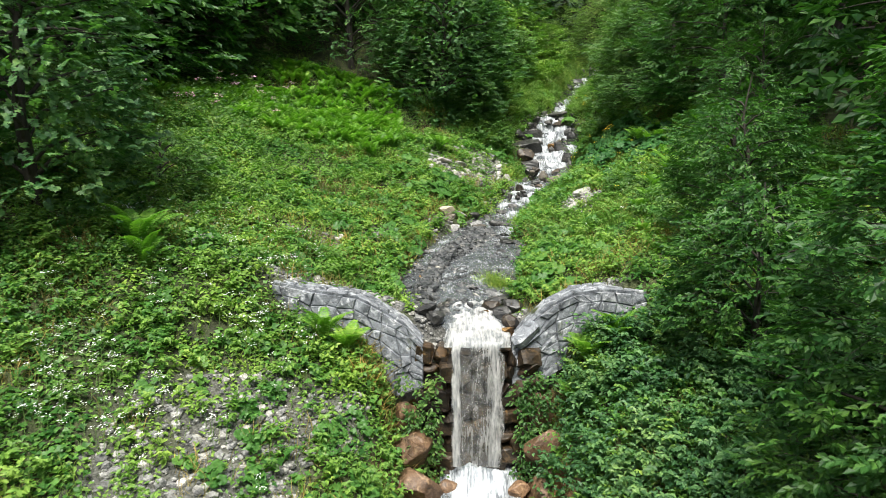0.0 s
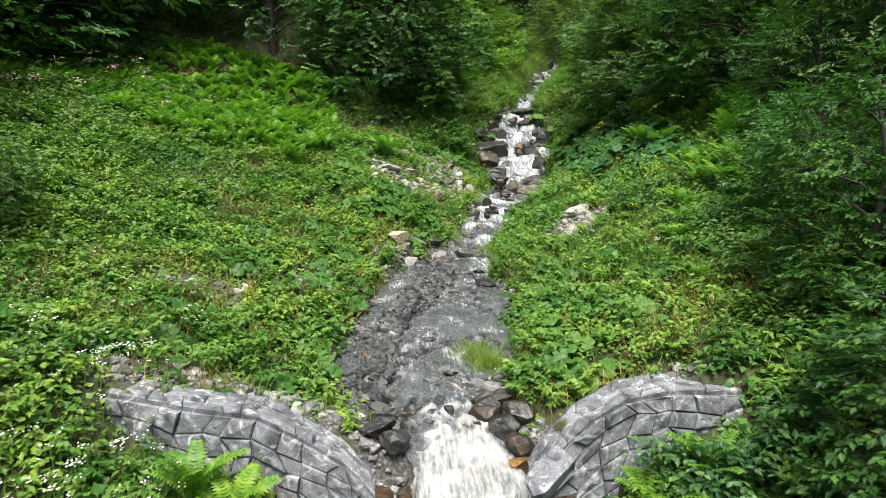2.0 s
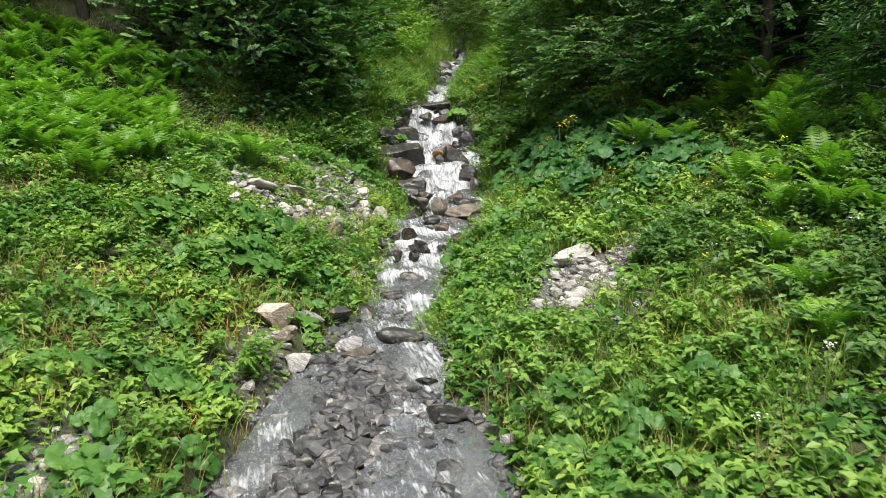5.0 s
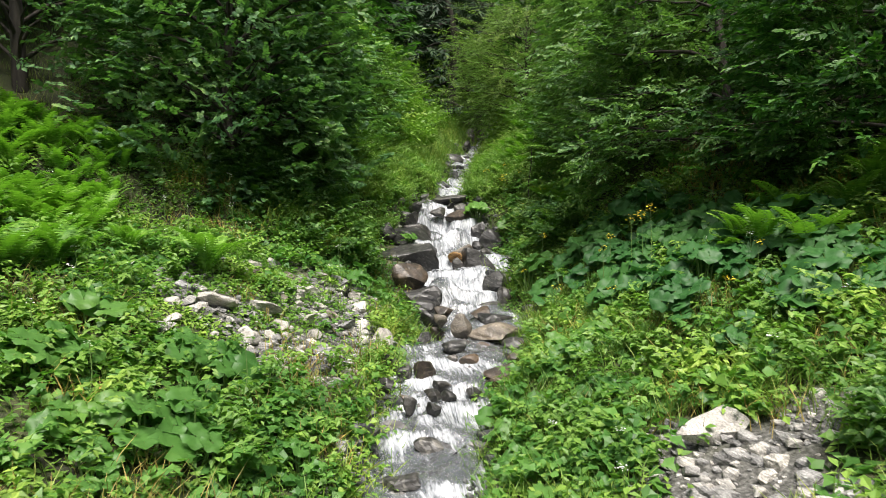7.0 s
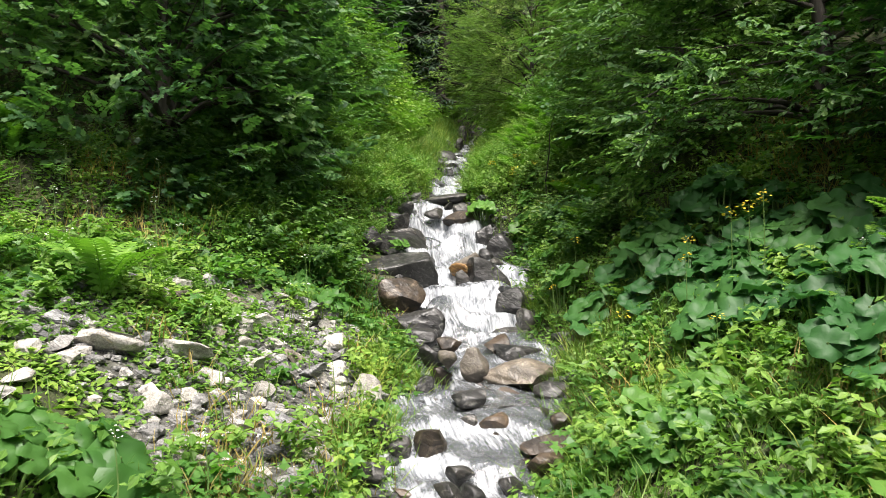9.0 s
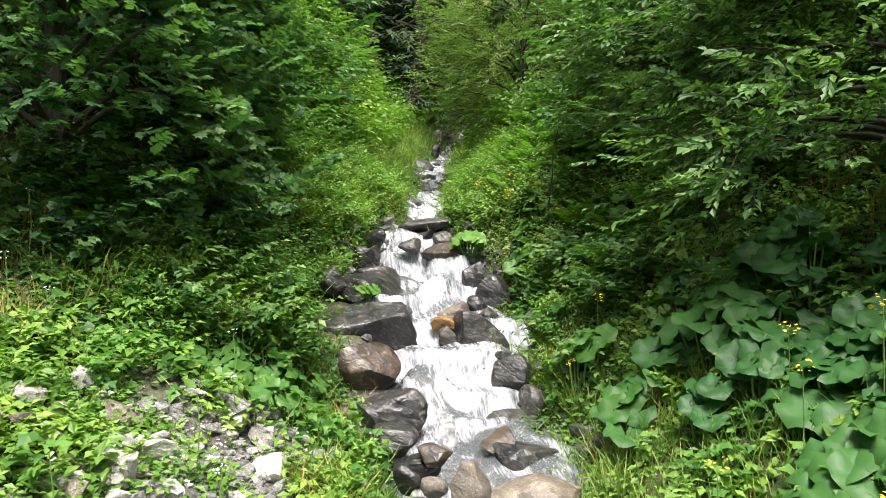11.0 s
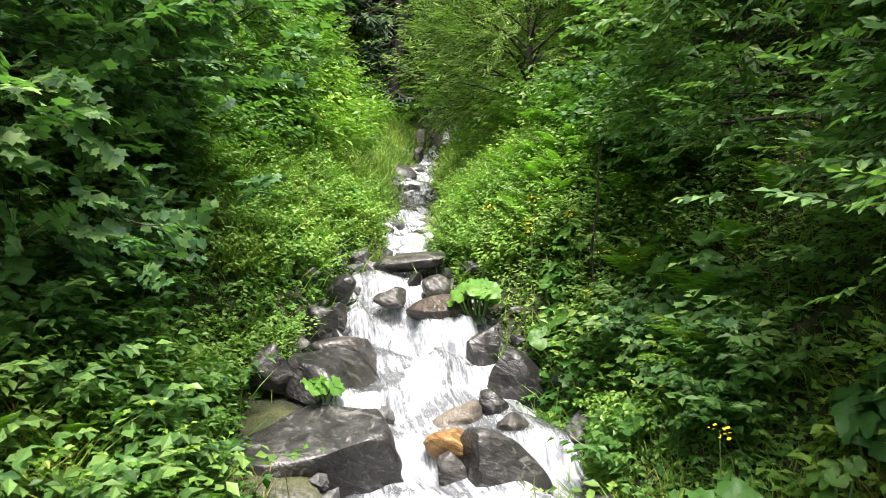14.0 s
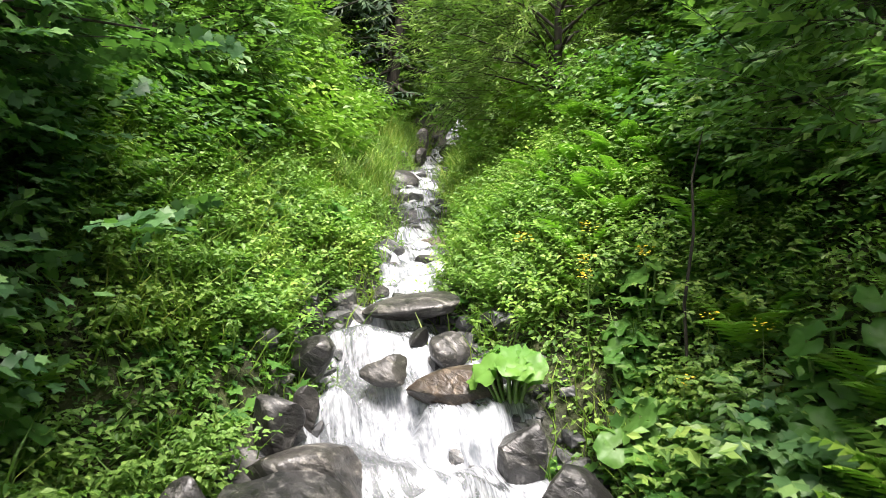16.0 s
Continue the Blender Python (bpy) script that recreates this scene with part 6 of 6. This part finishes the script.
# flowers
def flower_chunk(rng, x, y, height, heads, head_size, spread):
    """Stems and flat flower heads of many small petals."""
    n = len(x)
    h = rng.uniform(height[0], height[1], n)
    base = np.stack([x, y, ground_z(x, y)], -1)
    stem_shape = tube([(0, 0, 0), (0.02, 0.01, 0.5), (0, 0, 1)], [0.006, 0.005, 0.003], 3)
    sv, sf = stem_shape
    stems = (np.einsum("kij,nj->kni", np.eye(3)[None] * np.stack([np.ones(n), np.ones(n), h], -1)[:, None, :], sv) + base[:, None]).reshape(-1, 3), (sf[None] + (np.arange(n) * len(sv))[:, None, None]).reshape(-1, 3)
    k = n * heads
    a, r = rng.uniform(0, 6.283, k), np.sqrt(rng.random(k)) * spread
    p = np.repeat(base, heads, 0) + np.stack([np.cos(a) * r, np.sin(a) * r, np.repeat(h, heads) * rng.uniform(0.92, 1.03, k)], -1)
    disc = (np.array([(math.cos(i * 1.0472) * 0.5, math.sin(i * 1.0472) * 0.5, 0.0) for i in range(6)] + [(0, 0, 0.15)]), np.array([(i, (i + 1) % 6, 6) for i in range(6)]))
    petals = scatter(disc, p, frames_of(np.stack([np.cos(a), np.sin(a), 0 * a], -1), np.array([0, 0, 1.0]) + rng.normal(0, 0.35, (k, 3))), rng.uniform(head_size * 0.6, head_size * 1.3, k))
    return stems, petals


def flowers(name, mat, x, y, height, heads, head_size, spread, label, seed):
    rng = np.random.default_rng(seed)
    stems, petals = flower_chunk(rng, x, y, height, heads, head_size, spread)
    ob = tagged(new(name, mesh_from(name, *petals, mat)), label, "flowers", kind="stuff")
    part("stems", mesh_from("stems", *stems, M_STALK), ob)
    return ob


rng = np.random.default_rng(14)
x, y = spots(rng, 210, (-6.5, -2.2, 9.0, 13.6), 0.3, (0.9, 87, 0.0))
flowers("white_flowers", M_WHITE, x, y, (0.2, 0.5), 10, 0.022, 0.08, "loose white flower heads on the stony slope", 1)
x, y = spots(rng, 90, (-6.5, -2.6, 13.2, 16.2), 0.3)
flowers("meadow_white_flowers", M_WHITE, x, y, (0.15, 0.4), 7, 0.02, 0.07, "small white flowers in the meadow edge", 2)
x, y = spots(rng, 18, (3.0, 6.5, 14, 24), 0.3)
flowers("white_umbels", M_WHITE, x, y, (0.3, 0.55), 16, 0.018, 0.06, "white umbels among the green herbs", 3)
x, y = spots(rng, 16, (4.2, 7.0, 18.5, 33), 0.3)
flowers("yellow_flowers", M_YELLOW, x, y, (0.45, 0.8), 14, 0.024, 0.07, "yellow ragwort flowers on the bank", 4)
x, y = np.array([5.70, 5.78, 5.62]), np.array([24.8, 24.7, 24.95])
flowers("tall_ragwort", M_YELLOW, x, y, (0.95, 1.1), 16, 0.03, 0.07, "tall yellow ragwort above the butterburs", 7)
x, y = np.array([6.36, 6.44, 6.30, 6.62, 6.1]), np.array([32.3, 32.4, 32.2, 31.9, 32.9])
flowers("bank_ragwort", M_YELLOW, x, y, (0.55, 0.8), 18, 0.03, 0.08, "yellow ragwort on the open upper bank", 8)
x, y = rng.uniform(-9.5, -5.5, 26), rng.uniform(21.0, 29.0, 26)
flowers("pink_flowers", M_PINK, x, y, (0.8, 1.15), 20, 0.05, 0.14, "tall pale pink flower heads on the ridge", 5)
x, y = spots(rng, 30, (-3.0, 2.0, 22.5, 30), 0.3)
flowers("pale_meadow_flowers", M_WHITE, x, y, (0.35, 0.7), 8, 0.02, 0.05, "pale flower heads among the ferns", 6)

# ---- trees and shrubs ----
tree("maple", 0.1, 31.0, "broad sycamore maple with dense lobed green leaves", 1, 7.5, -0.2, 3.15, 3300, LOBED, 0.095, 11, M_MAPLE, "round", 0.14, 46)
tree("maple", 0.9, 32.6, "young sycamore maple on the stream bank", 2, 5.0, -0.3, 2.1, 1300, LOBED, 0.095, 11, M_MAPLE, "round", 0.09, 28)
tree("maple", -4.0, 31.8, "sycamore maple at the upper meadow edge", 3, 8.0, 0.2, 2.8, 1100, LEAF, 0.125, 11, M_MAPLE, "round", 0.14, 36)
tree("hazel", 8.5, 26.9, "wide hazel with layered drooping leafy boughs", 4, 5.4, -0.7, 3.0, 3600, LEAF, 0.10, 12, M_HAZEL, "layered", 0.12, 44)
tree("hazel", 9.1, 23.6, "hazel with layered boughs above the ferns", 5, 6.2, 0.3, 2.8, 2600, LEAF, 0.115, 12, M_WOODS, "layered", 0.11, 34)
tree("hazel", 10.4, 32.4, "dark hazel on the steep bank", 6, 5.0, -0.6, 2.4, 1500, LEAF, 0.12, 12, M_HAZEL, "layered", 0.10, 30)
tree("willow", 8.9, 37.2, "grey-green willow arching over the stream", 7, 4.2, 0.3, 2.5, 2600, NARROW, 0.12, 14, M_WILLOW, "round", 0.08, 34)
tree("willow", 11.4, 35.8, "pale green willow on the steep bank", 18, 4.6, 0.2, 2.4, 2200, LEAF, 0.09, 14, M_WILLOW, "round", 0.08, 30)
tree("maple", -7.6, 13.2, "dense maple at the meadow's lower edge", 8, 7.5, 0.3, 2.35, 1900, LOBED, 0.10, 11, M_MAPLE, "round", 0.13, 36)
tree("ash", 5.7, 7.4, "leafy young ash on the lower slope", 9, 7.2, 0.5, 2.0, 1700, LEAF, 0.12, 12, M_WOODS, "round", 0.10, 36)
tree("shrub", 5.1, 11.2, "green shrub on the slope below the wall", 10, 3.0, 0.15, 1.5, 700, LEAF, 0.10, 12, M_WOODS, "round", 0.06, 24, "shrub")
tree("willow", 5.8, 13.6, "blue-green shrub above the wall", 11, 3.2, 0.2, 1.4, 900, LEAF, 0.085, 12, M_WOODS, "round", 0.06, 24, "shrub")
tree("shrub", 6.6, 16.2, "rounded green shrub on the grassy slope", 12, 2.4, 0.15, 1.3, 600, LEAF, 0.09, 12, M_WOODS, "round", 0.06, 22, "shrub")
tree("willow", 8.6, 19.6, "blue-green willow shrub beside the ferns", 13, 3.2, 0.2, 1.6, 900, NARROW, 0.11, 14, M_WOODS, "round", 0.07, 24, "shrub")
tree("shrub", -6.6, 16.6, "low green shrub at the meadow's edge", 14, 1.6, 0.1, 1.3, 500, LEAF, 0.09, 12, M_HAZEL, "round", 0.05, 20, "shrub")
tree("shrub", 3.0, 36.0, "leafy shrub above the upper stream", 16, 2.2, 0.1, 1.5, 600, LEAF, 0.11, 12, M_HAZEL, "round", 0.06, 22, "shrub")
tree("hazel", 8.5, 29.9, "layered hazel overhanging the stream bank", 17, 6.0, 0.0, 2.5, 2400, LEAF, 0.10, 12, M_HAZEL, "layered", 0.09, 28)
sapling = tagged(new("sapling", mesh_from("sapling", *tube([(0, 0, -0.1), (-0.02, 0.03, 0.6), (0.05, 0.02, 1.1), (0.10, 0.10, 1.5), (0.22, 0.12, 1.9)], [0.013, 0.012, 0.011, 0.008, 0.004], 6), M_BARK, flat=False)), "thin bare leaning sapling stem on the bank", "sapling")
sapling.matrix_world = pose(6.70, 31.5, float(ground_z(6.70, 31.5)))
# woods behind
wood = [tree("broadleaf_tree", -7.5, 33.0, "dark broadleaf tree of the wood behind", 21, 10, 0.3, 3.6, 520, LEAF, 0.32, 9, M_WOODS, "layered", 0.2, 34, apart=False, group="wood behind the meadow"),
        tree("broadleaf_tree", 13.0, 27.5, "dark broadleaf tree of the wood behind", 22, 10, 0.3, 3.6, 520, LEAF, 0.32, 9, M_WOODS, "layered", 0.2, 34, apart=False, group="wood behind the meadow")]
firs = [tree("spruce", 9.0, 60.0, "dark tall spruce high in the ravine", 23, 17, 0.8, 3.2, 480, NARROW, 0.42, 12, M_FIR, "spruce", 0.22, 60, apart=False, shell=0.0, group="spruces up the valley")]
rng = np.random.default_rng(15)
for i, (x, y) in enumerate([(-9.4, 30.6), (-10.6, 26.6), (-6.2, 35.0), (-13.2, 27.4), (-11.0, 29.0), (-12.5, 24.0), (-11.8, 19.0), (-10.8, 35.0), (-4.8, 37.0), (-0.5, 38.0), (3.0, 42.0), (-15.0, 31.0), (-11.5, 11.5), (12.0, 22.5), (12.4, 33.0), (11.8, 17.5), (10.2, 13.0), (13.2, 40.5), (16.5, 30.0), (16.0, 24.0), (17.0, 46.5), (14.0, 36.0), (-7.5, 42.0), (20.5, 54.0)]):
    s = rng.uniform(0.8, 1.2)
    ob = copy_thing(wood[i % 2], pose(x, y, float(ground_z(x, y)) - 0.15, 0, 0, rng.uniform(0, 360)))
    ob.scale = (s, s, s * rng.uniform(0.9, 1.15))
for i, (x, y) in enumerate([(9.3, 48.6), (10.4, 51.6), (8.0, 53.0), (10.2, 58.0), (5.2, 50.0), (13.0, 64.0), (6.0, 64.0), (17.5, 66.0), (22.0, 64.0), (3.0, 56.0), (-2.0, 50.0), (-8.0, 52.0), (-14.0, 40.0), (24.0, 58.0), (22.0, 48.0), (20.0, 40.0), (10.0, 70.0), (18.0, 74.0), (26.0, 70.0), (1.0, 68.0), (-18.0, 24.0), (20.0, 32.0)]):
    s = rng.uniform(0.85, 1.25)
    ob = copy_thing(firs[0], pose(x, y, float(ground_z(x, y)) - 0.2, 0, 0, rng.uniform(0, 360)))
    ob.scale = (s, s, s)

thicket = [tree("shrub", 2.2, 37.6, "leafy green shrub beside the upper stream", 31, 2.6, 0.1, 1.5, 420, LEAF, 0.15, 11, M_HERB, "round", 0.06, 22, "shrub", group="shrubs up the ravine", apart=False),
           tree("willow", 10.6, 41.6, "grey-green willow shrub beside the upper stream", 32, 2.8, 0.1, 1.5, 420, NARROW, 0.2, 13, M_WILLOW, "round", 0.06, 22, "shrub", group="shrubs up the ravine", apart=False)]
for i, (x, y) in enumerate([(4.0, 39.6), (1.2, 40.6), (5.2, 43.2), (3.2, 45.2), (10.6, 53.8), (12.8, 57.4), (11.2, 44.2), (12.8, 46.8), (14.8, 50.0), (16.8, 53.2), (18.8, 57.2), (-0.6, 36.6), (11.8, 40.8), (15.2, 61.0), (18.0, 62.5)]):
    s = rng.uniform(0.8, 1.35)
    ob = copy_thing(thicket[(i * 5 // 3) % 2], pose(x, y, float(ground_z(x, y)) - 0.1, 0, 0, rng.uniform(0, 360)))
    ob.scale = (s, s, s * rng.uniform(0.8, 1.2))
